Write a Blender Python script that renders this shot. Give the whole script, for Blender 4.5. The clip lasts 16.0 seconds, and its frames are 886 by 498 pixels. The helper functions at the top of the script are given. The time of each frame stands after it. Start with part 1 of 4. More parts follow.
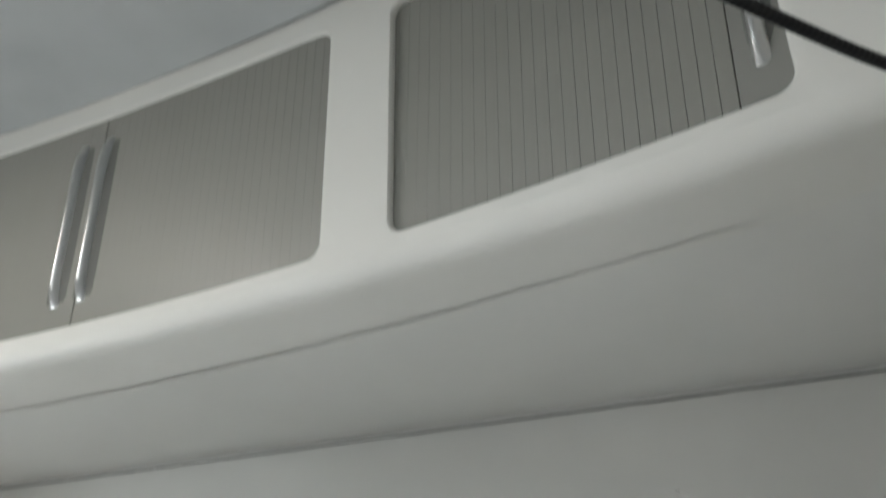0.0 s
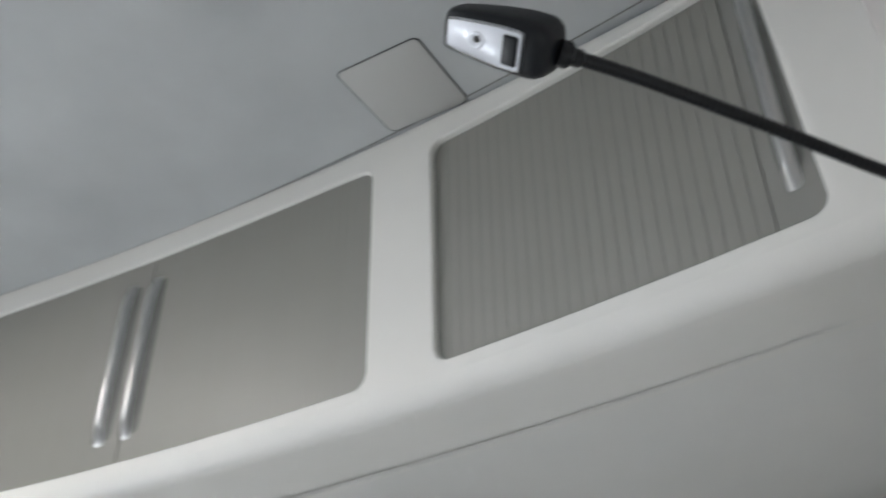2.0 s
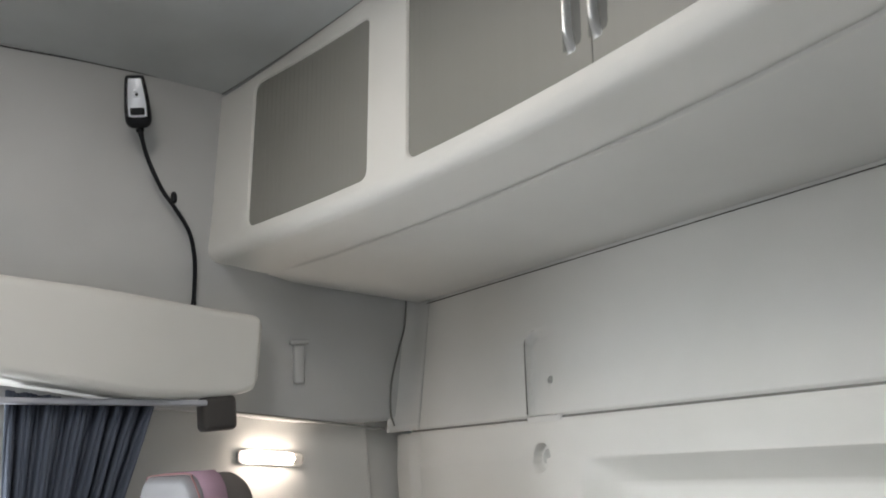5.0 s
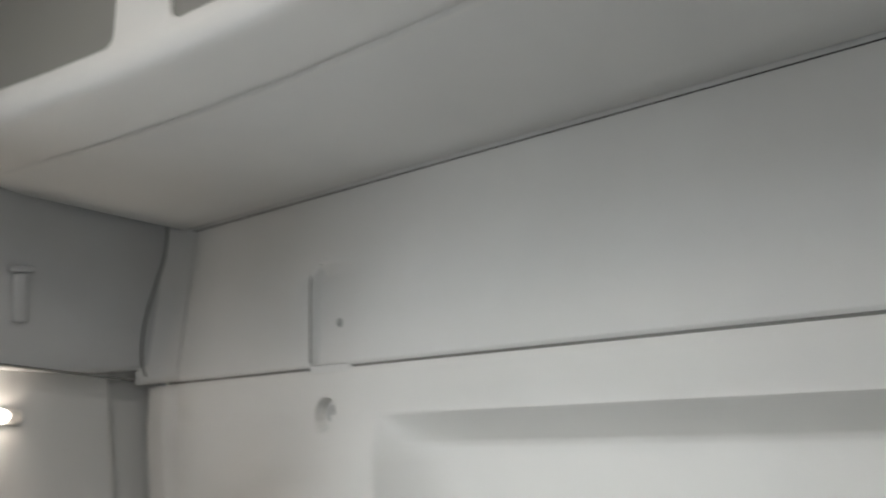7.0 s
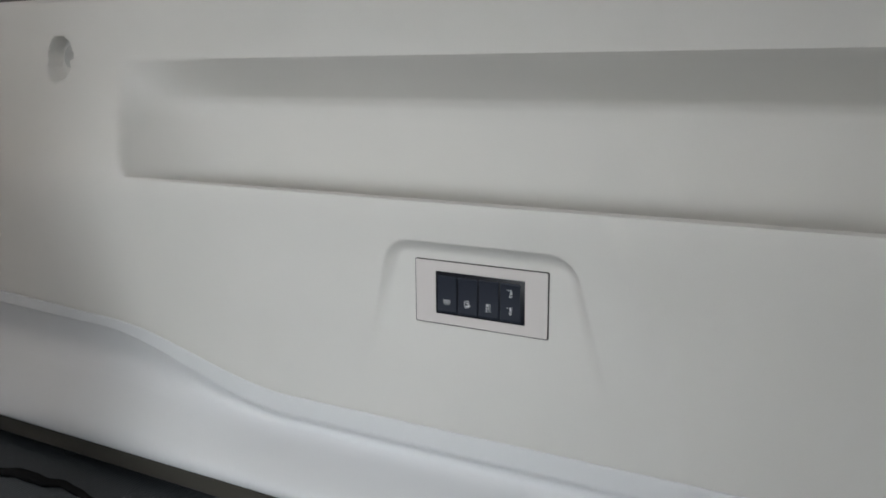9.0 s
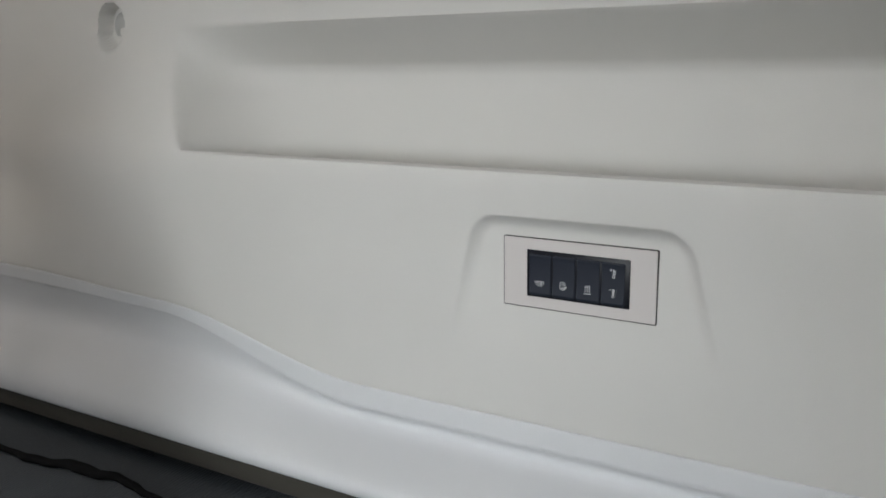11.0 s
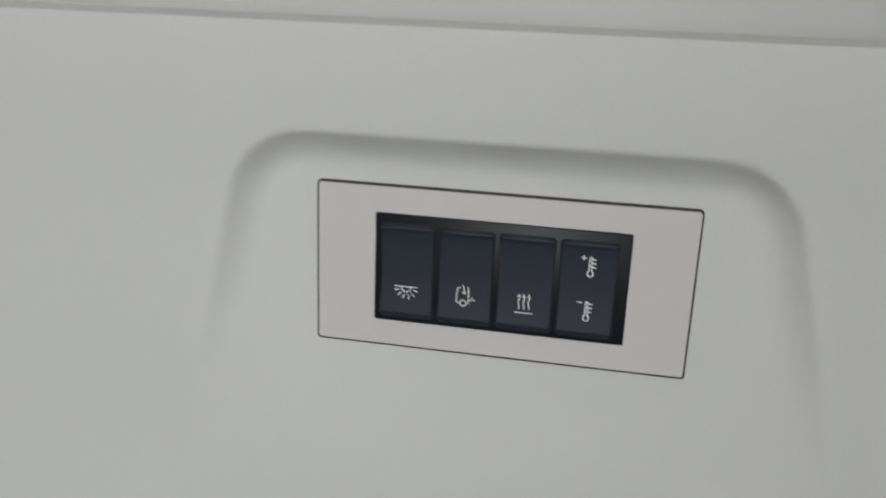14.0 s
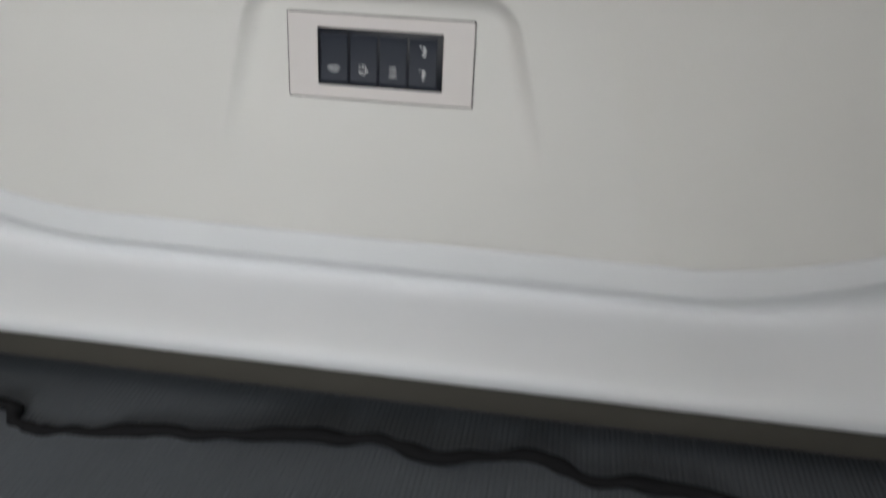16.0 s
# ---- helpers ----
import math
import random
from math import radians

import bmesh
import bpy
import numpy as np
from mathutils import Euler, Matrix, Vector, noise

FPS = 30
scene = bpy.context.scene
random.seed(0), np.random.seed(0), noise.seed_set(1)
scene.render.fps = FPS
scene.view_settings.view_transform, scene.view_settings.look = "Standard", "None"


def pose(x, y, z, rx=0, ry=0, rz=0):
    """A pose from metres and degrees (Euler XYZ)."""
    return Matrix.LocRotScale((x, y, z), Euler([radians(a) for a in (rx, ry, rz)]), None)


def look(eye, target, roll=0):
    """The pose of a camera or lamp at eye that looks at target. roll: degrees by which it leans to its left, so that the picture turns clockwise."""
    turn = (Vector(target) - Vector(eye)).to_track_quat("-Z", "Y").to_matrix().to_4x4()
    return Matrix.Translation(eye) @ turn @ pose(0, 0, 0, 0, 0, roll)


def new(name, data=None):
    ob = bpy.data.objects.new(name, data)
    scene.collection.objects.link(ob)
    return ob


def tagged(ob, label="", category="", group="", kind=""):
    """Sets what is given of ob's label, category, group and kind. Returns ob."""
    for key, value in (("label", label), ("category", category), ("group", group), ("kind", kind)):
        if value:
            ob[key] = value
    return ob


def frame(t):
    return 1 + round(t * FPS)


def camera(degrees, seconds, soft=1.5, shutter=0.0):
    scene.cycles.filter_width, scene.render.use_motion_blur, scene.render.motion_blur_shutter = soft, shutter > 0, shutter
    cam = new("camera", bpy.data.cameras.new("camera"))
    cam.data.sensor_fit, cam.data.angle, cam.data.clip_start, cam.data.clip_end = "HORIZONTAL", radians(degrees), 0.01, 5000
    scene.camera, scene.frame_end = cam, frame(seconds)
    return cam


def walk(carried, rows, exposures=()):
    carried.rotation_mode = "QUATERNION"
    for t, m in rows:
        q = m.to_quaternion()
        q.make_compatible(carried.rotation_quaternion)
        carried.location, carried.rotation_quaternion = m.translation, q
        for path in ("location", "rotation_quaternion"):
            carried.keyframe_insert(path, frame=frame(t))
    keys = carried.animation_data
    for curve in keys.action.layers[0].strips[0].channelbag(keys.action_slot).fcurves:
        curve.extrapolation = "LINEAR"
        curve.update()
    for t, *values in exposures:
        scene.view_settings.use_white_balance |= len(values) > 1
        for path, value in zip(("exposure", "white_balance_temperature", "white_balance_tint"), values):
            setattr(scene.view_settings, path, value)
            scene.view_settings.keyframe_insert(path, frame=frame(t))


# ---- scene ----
from mathutils import geometry

cam = camera(54.41, 16.0, soft=1.7, shutter=0.4)
PATH = [
    (0, (0.9080, -1.1846, 1.4119), (0.5416, -0.3231, 1.7635), -3.84),
    (0.3, (0.9030, -1.1972, 1.4053), (0.5661, -0.3724, 1.8592), -4.17),
    (0.5, (0.9036, -1.2020, 1.4061), (0.5800, -0.3836, 1.8808), -4.28),
    (1, (0.8904, -1.1951, 1.4081), (0.6118, -0.3511, 1.8664), -1.64),
    (1.5, (0.8948, -1.2067, 1.4085), (0.6279, -0.3641, 1.8763), -2.27),
    (1.8, (0.8914, -1.2126, 1.4007), (0.6024, -0.3880, 1.8869), -4.11),
    (2, (0.8913, -1.2131, 1.3961), (0.5406, -0.4184, 1.8915), -4.85),
    (2.3, (0.8888, -1.2213, 1.3860), (0.4392, -0.4785, 1.8821), -5.56),
    (2.5, (0.8916, -1.2184, 1.3859), (0.3885, -0.5107, 1.8818), -4.99),
    (2.8, (0.8798, -1.2184, 1.3848), (0.2826, -0.5328, 1.8011), -3.98),
    (3, (0.8754, -1.2198, 1.3834), (0.2240, -0.5590, 1.7563), -3.86),
    (3.3, (0.8755, -1.2296, 1.3869), (0.1895, -0.5946, 1.7420), -4.05),
    (3.5, (0.8737, -1.2365, 1.3807), (0.1641, -0.6295, 1.7383), -5.18),
    (3.7, (0.8751, -1.2355, 1.3675), (0.1228, -0.6804, 1.7225), -6.28),
    (4, (0.8756, -1.2225, 1.3511), (0.1117, -0.6733, 1.6899), -5.44),
    (4.2, (0.8629, -1.2054, 1.3488), (0.0798, -0.6429, 1.6143), -5.16),
    (6.3, (0.4761, -1.0722, 1.2303), (-0.2945, -0.4602, 1.4079), -5.71),
    (6.5, (0.4722, -1.0167, 1.2559), (-0.2769, -0.3781, 1.4318), -5.80),
    (6.8, (0.4605, -0.9831, 1.2802), (-0.2074, -0.2553, 1.4357), -5.71),
    (7, (0.4661, -0.9803, 1.2940), (-0.1503, -0.2045, 1.4293), -5.17),
    (7.3, (0.4613, -0.9777, 1.3059), (-0.0742, -0.1350, 1.3624), -4.35),
    (7.5, (0.4539, -0.9682, 1.3104), (-0.0589, -0.1098, 1.2946), -3.84),
    (7.8, (0.4292, -0.9246, 1.3073), (-0.0572, -0.0604, 1.1783), -2.99),
    (8, (0.4176, -0.8787, 1.2989), (-0.0624, -0.0251, 1.0963), -2.61),
    (8.3, (0.3845, -0.7656, 1.2851), (-0.1183, 0.0609, 1.0317), -3.65),
    (8.5, (0.3724, -0.7214, 1.2793), (-0.1109, 0.1116, 1.0098), -2.94),
    (9, (0.3732, -0.7133, 1.2752), (-0.1094, 0.1193, 1.0037), -2.78),
    (9.2, (0.3604, -0.7123, 1.2685), (-0.1272, 0.1128, 0.9831), -3.09),
    (11.3, (0.2850, -0.6615, 1.2467), (-0.2247, 0.1504, 0.9622), -3.41),
    (11.5, (0.2846, -0.6448, 1.2537), (-0.2199, 0.1633, 0.9497), -3.76),
    (11.8, (0.2694, -0.6456, 1.2606), (-0.1195, 0.2158, 0.9340), -2.79),
    (12, (0.2518, -0.6462, 1.2613), (-0.0813, 0.2361, 0.9288), -1.37),
    (12.3, (0.2189, -0.6114, 1.2473), (-0.0908, 0.2750, 0.9031), -1.41),
    (12.5, (0.1743, -0.5546, 1.2225), (-0.1723, 0.3124, 0.8647), -2.52),
    (12.7, (0.1155, -0.4859, 1.1884), (-0.2218, 0.3824, 0.8245), -2.58),
    (13, (0.0635, -0.4015, 1.1482), (-0.2496, 0.4841, 0.8052), -1.40),
    (13.3, (0.0631, -0.3473, 1.1260), (-0.2578, 0.5329, 0.7764), -1.49),
    (13.5, (0.0605, -0.3226, 1.1217), (-0.2485, 0.5647, 0.7795), -0.96),
    (13.8, (0.0447, -0.3139, 1.1284), (-0.1881, 0.5980, 0.7906), 0.84),
    (14, (0.0387, -0.3077, 1.1241), (-0.1441, 0.6103, 0.7722), 1.42),
    (14.3, (0.0378, -0.2926, 1.1120), (-0.1217, 0.6225, 0.7417), 1.77),
    (14.5, (0.0383, -0.2948, 1.1035), (-0.1307, 0.6159, 0.7268), 0.90),
    (14.8, (0.0152, -0.3447, 1.1205), (-0.1468, 0.5603, 0.7272), 0.95),
    (15, (0.0036, -0.4089, 1.1334), (-0.1425, 0.4966, 0.7350), 0.62),
    (15.3, (0.0392, -0.5056, 1.1427), (-0.1051, 0.4048, 0.7551), 1.28),
    (15.5, (0.0798, -0.5642, 1.1470), (-0.0690, 0.3482, 0.7658), 0.74),
    (15.8, (0.1243, -0.6132, 1.1623), (-0.0076, 0.2933, 0.7613), 1.78),
    (16, (0.1483, -0.6396, 1.1763), (0.0172, 0.2368, 0.7129), 1.65),
]
EXPOSURES = (
    (0.0, 0.38, 6450, 6), (0.5, 0.34, 6450, 7), (1.0, 0.30, 6400, 9), (1.5, 0.36, 6350, 9), (2.0, 0.54, 6250, 10), (3.5, 0.42, 6250, 10), (4.2, 0.40, 6350, 10),
    (6.3, -0.02, 6600, 10), (7.0, 0.00, 6450, 10), (7.5, -0.18, 6350, 10), (8.0, -0.28, 6350, 11), (9.0, -0.38, 6450, 11),
    (12.0, -0.34, 6550, 11), (13.0, -0.36, 6600, 11), (14.0, -0.42, 6550, 10), (14.5, -0.40, 6550, 10), (15.0, -0.42, 6500, 11), (15.5, -0.36, 6600, 12), (16.0, -0.30, 6650, 12),
)
walk(cam, [(t, look(eye, aim, roll)) for t, eye, aim, roll in PATH], EXPOSURES)

# ---- light: daylight through the cab windows, two lit lamps ----
world = bpy.data.worlds.new("sky")
scene.world = world
world.use_nodes = True
wn = world.node_tree.nodes
sky = wn.new("ShaderNodeTexSky")
sky.sky_type = "NISHITA"
sky.sun_disc = False
sky.sun_elevation = radians(38)
sky.sun_rotation = radians(200)
world.node_tree.links.new(sky.outputs[0], wn["Background"].inputs[0])
wn["Background"].inputs[1].default_value = 0.10
scene.view_settings.exposure = 0.0


def area(name, eye, aim, w, h, watts, colour, spread=180):
    lamp = bpy.data.lights.new(name, "AREA")
    lamp.shape, lamp.size, lamp.size_y = "RECTANGLE", w, h
    lamp.energy, lamp.color, lamp.spread = watts, colour, radians(spread)
    ob = new(name, lamp)
    ob.matrix_world = look(eye, aim)
    return ob


area("windscreen_daylight", (-0.12, -2.25, 1.42), (-0.20, 0, 0.86), 0.62, 0.45, 1.75, (0.92, 0.97, 1.0), 39)
area("left_window_daylight", (-1.30, -1.32, 0.98), (0, -1.3, 1.2), 0.76, 0.50, 10.6, (0.93, 0.97, 1.0))
area("right_window_daylight", (1.30, -1.35, 1.05), (0, -1.3, 1.2), 0.80, 0.4, 1.7, (0.93, 0.97, 1.0))
area("hatch_daylight", (0.10, -1.36, 2.20), (0.10, -1.36, 0), 0.74, 0.34, 4.0, (0.93, 0.97, 1.0))
area("ceiling_lamp_glow", (-0.322, -0.925, 2.145), (-0.322, -0.925, 0), 0.04, 0.17, 2.2, (1.0, 0.95, 0.89))
area("entry_lamp_glow", (-1.165, -0.285, 1.265), (-0.8, -0.6, 0.7), 0.12, 0.03, 0.14, (1.0, 0.82, 0.68))


# ---- materials ----
def material(name, colour, rough=0.5, metal=0.0, vary=0.05, grain=900.0, bump=0.05, stain=6.0, coat=0.0, random_amount=0.0, spec=0.5):
    m = bpy.data.materials.new(name)
    m.use_nodes = True
    n, l = m.node_tree.nodes, m.node_tree.links
    b = n["Principled BSDF"]
    b.inputs["Roughness"].default_value = rough
    b.inputs["Metallic"].default_value = metal
    b.inputs["Coat Weight"].default_value = coat
    b.inputs["Specular IOR Level"].default_value = spec
    co = n.new("ShaderNodeTexCoord")
    fine = n.new("ShaderNodeTexNoise")
    fine.inputs["Scale"].default_value = grain
    fine.inputs["Detail"].default_value = 3
    wide = n.new("ShaderNodeTexNoise")
    wide.inputs["Scale"].default_value = stain
    wide.inputs["Detail"].default_value = 5
    for t in (fine, wide):
        l.new(co.outputs["Object"], t.inputs["Vector"])
    mix = n.new("ShaderNodeMath")
    mix.operation = "MULTIPLY_ADD"
    l.new(wide.outputs[0], mix.inputs[0])
    mix.inputs[1].default_value = 0.7
    half = n.new("ShaderNodeMath")
    half.operation = "MULTIPLY"
    l.new(fine.outputs[0], half.inputs[0])
    half.inputs[1].default_value = 0.3
    l.new(half.outputs[0], mix.inputs[2])
    last = mix.outputs[0]
    if random_amount:
        info = n.new("ShaderNodeObjectInfo")
        add = n.new("ShaderNodeMath")
        add.operation = "MULTIPLY_ADD"
        l.new(info.outputs["Random"], add.inputs[0])
        add.inputs[1].default_value = random_amount
        l.new(last, add.inputs[2])
        last = add.outputs[0]
    ramp = n.new("ShaderNodeMapRange")
    ramp.inputs["From Min"].default_value = 0.3
    ramp.inputs["From Max"].default_value = 0.7
    ramp.inputs["To Min"].default_value = 1 - vary
    ramp.inputs["To Max"].default_value = 1 + vary
    l.new(last, ramp.inputs[0])
    tint = n.new("ShaderNodeVectorMath")
    tint.operation = "SCALE"
    tint.inputs[0].default_value = colour
    l.new(ramp.outputs[0], tint.inputs["Scale"])
    l.new(tint.outputs[0], b.inputs["Base Color"])
    rr = n.new("ShaderNodeMapRange")
    rr.inputs["To Min"].default_value = max(rough - 0.08, 0.02)
    rr.inputs["To Max"].default_value = min(rough + 0.08, 1)
    l.new(wide.outputs[0], rr.inputs[0])
    l.new(rr.outputs[0], b.inputs["Roughness"])
    if bump:
        bp = n.new("ShaderNodeBump")
        bp.inputs["Strength"].default_value = bump
        bp.inputs["Distance"].default_value = 0.0006
        l.new(fine.outputs[0], bp.inputs["Height"])
        l.new(bp.outputs[0], b.inputs["Normal"])
    return m


def cloth(name, colour, ribs, bump=0.5, vary=0.15):
    m = material(name, colour, 0.9, 0, vary, 700, 0.0, 5, spec=0.2)
    n, l = m.node_tree.nodes, m.node_tree.links
    co = n.new("ShaderNodeTexCoord")
    w = n.new("ShaderNodeTexWave")
    w.wave_type = "BANDS"
    w.bands_direction = "X"
    w.inputs["Scale"].default_value = ribs
    w.inputs["Distortion"].default_value = 0.6
    w.inputs["Detail"].default_value = 2
    l.new(co.outputs["Object"], w.inputs["Vector"])
    bp = n.new("ShaderNodeBump")
    bp.inputs["Strength"].default_value = bump
    bp.inputs["Distance"].default_value = 0.0015
    l.new(w.outputs["Fac"], bp.inputs["Height"])
    l.new(bp.outputs[0], n["Principled BSDF"].inputs["Normal"])
    return m


def glow(name, colour, strength):
    m = bpy.data.materials.new(name)
    m.use_nodes = True
    b = m.node_tree.nodes["Principled BSDF"]
    b.inputs["Base Color"].default_value = (0.9, 0.9, 0.88, 1)
    b.inputs["Emission Color"].default_value = (*colour, 1)
    b.inputs["Emission Strength"].default_value = strength
    return m


def clear(name, rough=0.05):
    m = bpy.data.materials.new(name)
    m.use_nodes = True
    b = m.node_tree.nodes["Principled BSDF"]
    b.inputs["Transmission Weight"].default_value = 1
    b.inputs["Roughness"].default_value = rough
    b.inputs["IOR"].default_value = 1.45
    return m


M_CREAM = material("cream_plastic", (0.665, 0.655, 0.62), 0.55, vary=0.03, grain=1100, bump=0.10)
M_BEIGE = material("beige_wall_plastic", (0.655, 0.642, 0.61), 0.6, vary=0.04, grain=1300, bump=0.16)
M_WALL = material("grey_wall_plastic", (0.62, 0.614, 0.59), 0.62, vary=0.035, grain=1000, bump=0.12)
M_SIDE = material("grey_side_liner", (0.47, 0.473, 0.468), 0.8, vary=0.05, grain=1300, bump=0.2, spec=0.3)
M_UNDER = material("underside_plastic", (0.66, 0.655, 0.63), 0.65, vary=0.035, grain=1000, bump=0.12)
M_CEIL = material("headliner_fabric", (0.475, 0.49, 0.488), 0.9, vary=0.10, grain=1500, bump=0.25, spec=0.2)
M_ROSE = material("rose_cream_liner", (0.53, 0.505, 0.485), 0.6, vary=0.04, grain=1100, bump=0.1)
M_PLUG = material("grey_plug_plastic", (0.33, 0.33, 0.315), 0.6, vary=0.03, bump=0.05)
M_LID = material("grey_lid_plastic", (0.46, 0.46, 0.44), 0.6, vary=0.03, grain=1200, bump=0.1)
M_HOUSING = material("matt_black_housing", (0.007, 0.008, 0.010), 0.42, vary=0.1, grain=1500, bump=0.15, spec=0.25)
M_WHITE = material("white_moulding", (0.67, 0.678, 0.685), 0.6, vary=0.03, grain=900, bump=0.06)
M_SLAT = material("greige_slat", (0.232, 0.227, 0.206), 0.42, vary=0.06, grain=700, bump=0.15, random_amount=0.05)
M_BROWN = material("brown_felt_strip", (0.05, 0.046, 0.037), 0.9, vary=0.1, bump=0.3)
M_LINE = material("taupe_joint", (0.045, 0.041, 0.037), 0.8, bump=0)
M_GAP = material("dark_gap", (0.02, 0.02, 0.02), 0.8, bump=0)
M_BACK = material("door_backing", (0.20, 0.197, 0.18), 0.8, bump=0)
M_STRIP = material("door_edge_strip", (0.228, 0.224, 0.206), 0.40, vary=0.04)
M_HANDLE = material("satin_handle", (0.50, 0.505, 0.50), 0.30, metal=0.8, vary=0.04, bump=0.02)
M_GRIPBACK = material("dark_satin_plate", (0.145, 0.147, 0.138), 0.62, vary=0.05, bump=0.05, spec=0.3)
M_PLATE = material("taupe_plate", (0.62, 0.583, 0.563), 0.5, vary=0.02, grain=1600, bump=0.10)
M_SWITCH = material("blue_black_switch", (0.016, 0.0205, 0.032), 0.5, vary=0.08, grain=2500, bump=0.08, spec=0.3)
M_BEZEL = material("black_bezel", (0.005, 0.006, 0.010), 0.45, vary=0.05, bump=0.03, spec=0.3)
M_ICON = material("white_print", (0.95, 0.95, 0.95), 0.6, bump=0, vary=0.02)
M_RUBBER = material("black_rubber", (0.0045, 0.0052, 0.007), 0.32, vary=0.15, bump=0.05, spec=0.3)
M_REFLECT = material("reflector_white", (0.80, 0.82, 0.87), 0.35, metal=0.15, vary=0.03, bump=0)
M_MATTRESS = cloth("mattress_fabric", (0.105, 0.117, 0.128), 62, 0.9)
M_PIPING = material("black_piping", (0.012, 0.012, 0.013), 0.95, bump=0.2, spec=0.1)
M_CURTAIN = cloth("curtain_fabric", (0.10, 0.115, 0.15), 60, 0.2)
M_RAIL = material("pale_rail", (0.45, 0.46, 0.5), 0.4, bump=0)
M_BRACKET = material("dark_bracket", (0.055, 0.050, 0.047), 0.7)
M_SEATWHITE = material("pale_seat_shell", (0.15, 0.147, 0.158), 0.6)
M_MAUVE = cloth("mauve_seat_fabric", (0.30, 0.20, 0.255), 120, 0.2)
M_SEATDARK = cloth("dark_seat_fabric", (0.10, 0.09, 0.085), 120, 0.2)
M_LILAC = cloth("lilac_seat_fabric", (0.22, 0.19, 0.25), 120, 0.2)
M_PIPE = material("red_piping", (0.22, 0.09, 0.09), 0.7, bump=0)
M_TAN = material("tan_frame", (0.40, 0.29, 0.23), 0.6)
# floor tone is chosen to reflect light up to the lockers
M_FLOOR = material("pale_bounce_floor", (0.60, 0.59, 0.57), 0.9, vary=0.08, bump=0.3)
M_YARD = material("yard_ground", (0.16, 0.16, 0.165), 0.8)
M_CLEAR = clear("clear_cover")
M_GLASS = clear("window_glass", 0.0)
M_LAMP = glow("lit_lamp", (1.0, 0.88, 0.78), 48)
M_LAMP2 = glow("lit_entry_lamp", (1.0, 0.86, 0.74), 24)


# ---- building helpers ----
def part(name, bm, mat, parent=None, label="", smooth=True, m=None):
    bmesh.ops.recalc_face_normals(bm, faces=bm.faces)
    me = bpy.data.meshes.new(name)
    bm.to_mesh(me)
    bm.free()
    if smooth:
        me.shade_smooth()
    for mm in mat if isinstance(mat, (list, tuple)) else (mat,):
        me.materials.append(mm)
    ob = new(name, me)
    if parent is not None:
        ob.parent = parent
    if m is not None:
        ob.matrix_basis = m
    if label:
        ob["label"] = label
    return ob


def holder(name, m=None):
    ob = new(name)
    ob.empty_display_size = 0.05
    if m is not None:
        ob.matrix_world = m
    return ob


def creased(ob, angle=35):
    ob.data.set_sharp_from_angle(angle=radians(angle))
    return ob


def step(a, b, v):
    u = min(max((v - a) / (b - a), 0.0), 1.0)
    return u * u * (3 - 2 * u)


def chain(pts, v):
    """Straight interpolation in rows of (key, value)."""
    if v <= pts[0][0]:
        return pts[0][1]
    for (a, p), (b, q) in zip(pts, pts[1:]):
        if v <= b:
            return p + (q - p) * (v - a) / (b - a)
    return pts[-1][1]


def smooth_chain(pts, v):
    """Catmull-Rom through rows of (key, value)."""
    if v <= pts[0][0]:
        return pts[0][1]
    if v >= pts[-1][0]:
        return pts[-1][1]
    for i in range(len(pts) - 1):
        (a, p), (b, q) = pts[i], pts[i + 1]
        if v <= b:
            u = (v - a) / (b - a)
            k = b - a
            s0 = (q - pts[i - 1][1]) / (b - pts[i - 1][0]) * k if i else (q - p)
            s1 = (pts[i + 2][1] - p) / (pts[i + 2][0] - a) * k if i + 2 < len(pts) else (q - p)
            return (2 * u**3 - 3 * u * u + 1) * p + (u**3 - 2 * u * u + u) * s0 + (-2 * u**3 + 3 * u * u) * q + (u**3 - u * u) * s1


def sheet(us, vs, at, close=None):
    """A grid of quads; close(point) gives the back of the sheet, which makes it solid."""
    bm = bmesh.new()
    g = [[bm.verts.new(at(u, v)) for v in vs] for u in us]
    if close:
        h = [[bm.verts.new(close(*q.co)) for q in (row[0], row[-1])] for row in g]
    for i in range(len(us) - 1):
        for j in range(len(vs) - 1):
            bm.faces.new((g[i][j], g[i + 1][j], g[i + 1][j + 1], g[i][j + 1]))
    if close:
        for i in range(len(us) - 1):
            bm.faces.new((h[i][0], h[i + 1][0], h[i + 1][1], h[i][1]))
            bm.faces.new((g[i][0], g[i + 1][0], h[i + 1][0], h[i][0]))
            bm.faces.new((g[i][-1], g[i + 1][-1], h[i + 1][1], h[i][1]))
        for i in (0, -1):
            bm.faces.new([*g[i], h[i][1], h[i][0]])
    return bm


def spaced(*runs):
    """Rows of (from, to, step) joined into one rising list."""
    out = []
    for a, b, s in runs:
        k = max(1, round((b - a) / s))
        out += [a + (b - a) * i / k for i in range(k)]
    return out + [runs[-1][1]]


def block(x0, x1, y0, y1, z0, z1, r=0.003, seg=2):
    bm = bmesh.new()
    bmesh.ops.create_cube(bm, size=1, matrix=Matrix.LocRotScale(((x0 + x1) / 2, (y0 + y1) / 2, (z0 + z1) / 2), None, (x1 - x0, y1 - y0, z1 - z0)))
    if r:
        bmesh.ops.bevel(bm, geom=bm.edges[:], offset=r, segments=seg, profile=0.5, affect="EDGES")
    return bm


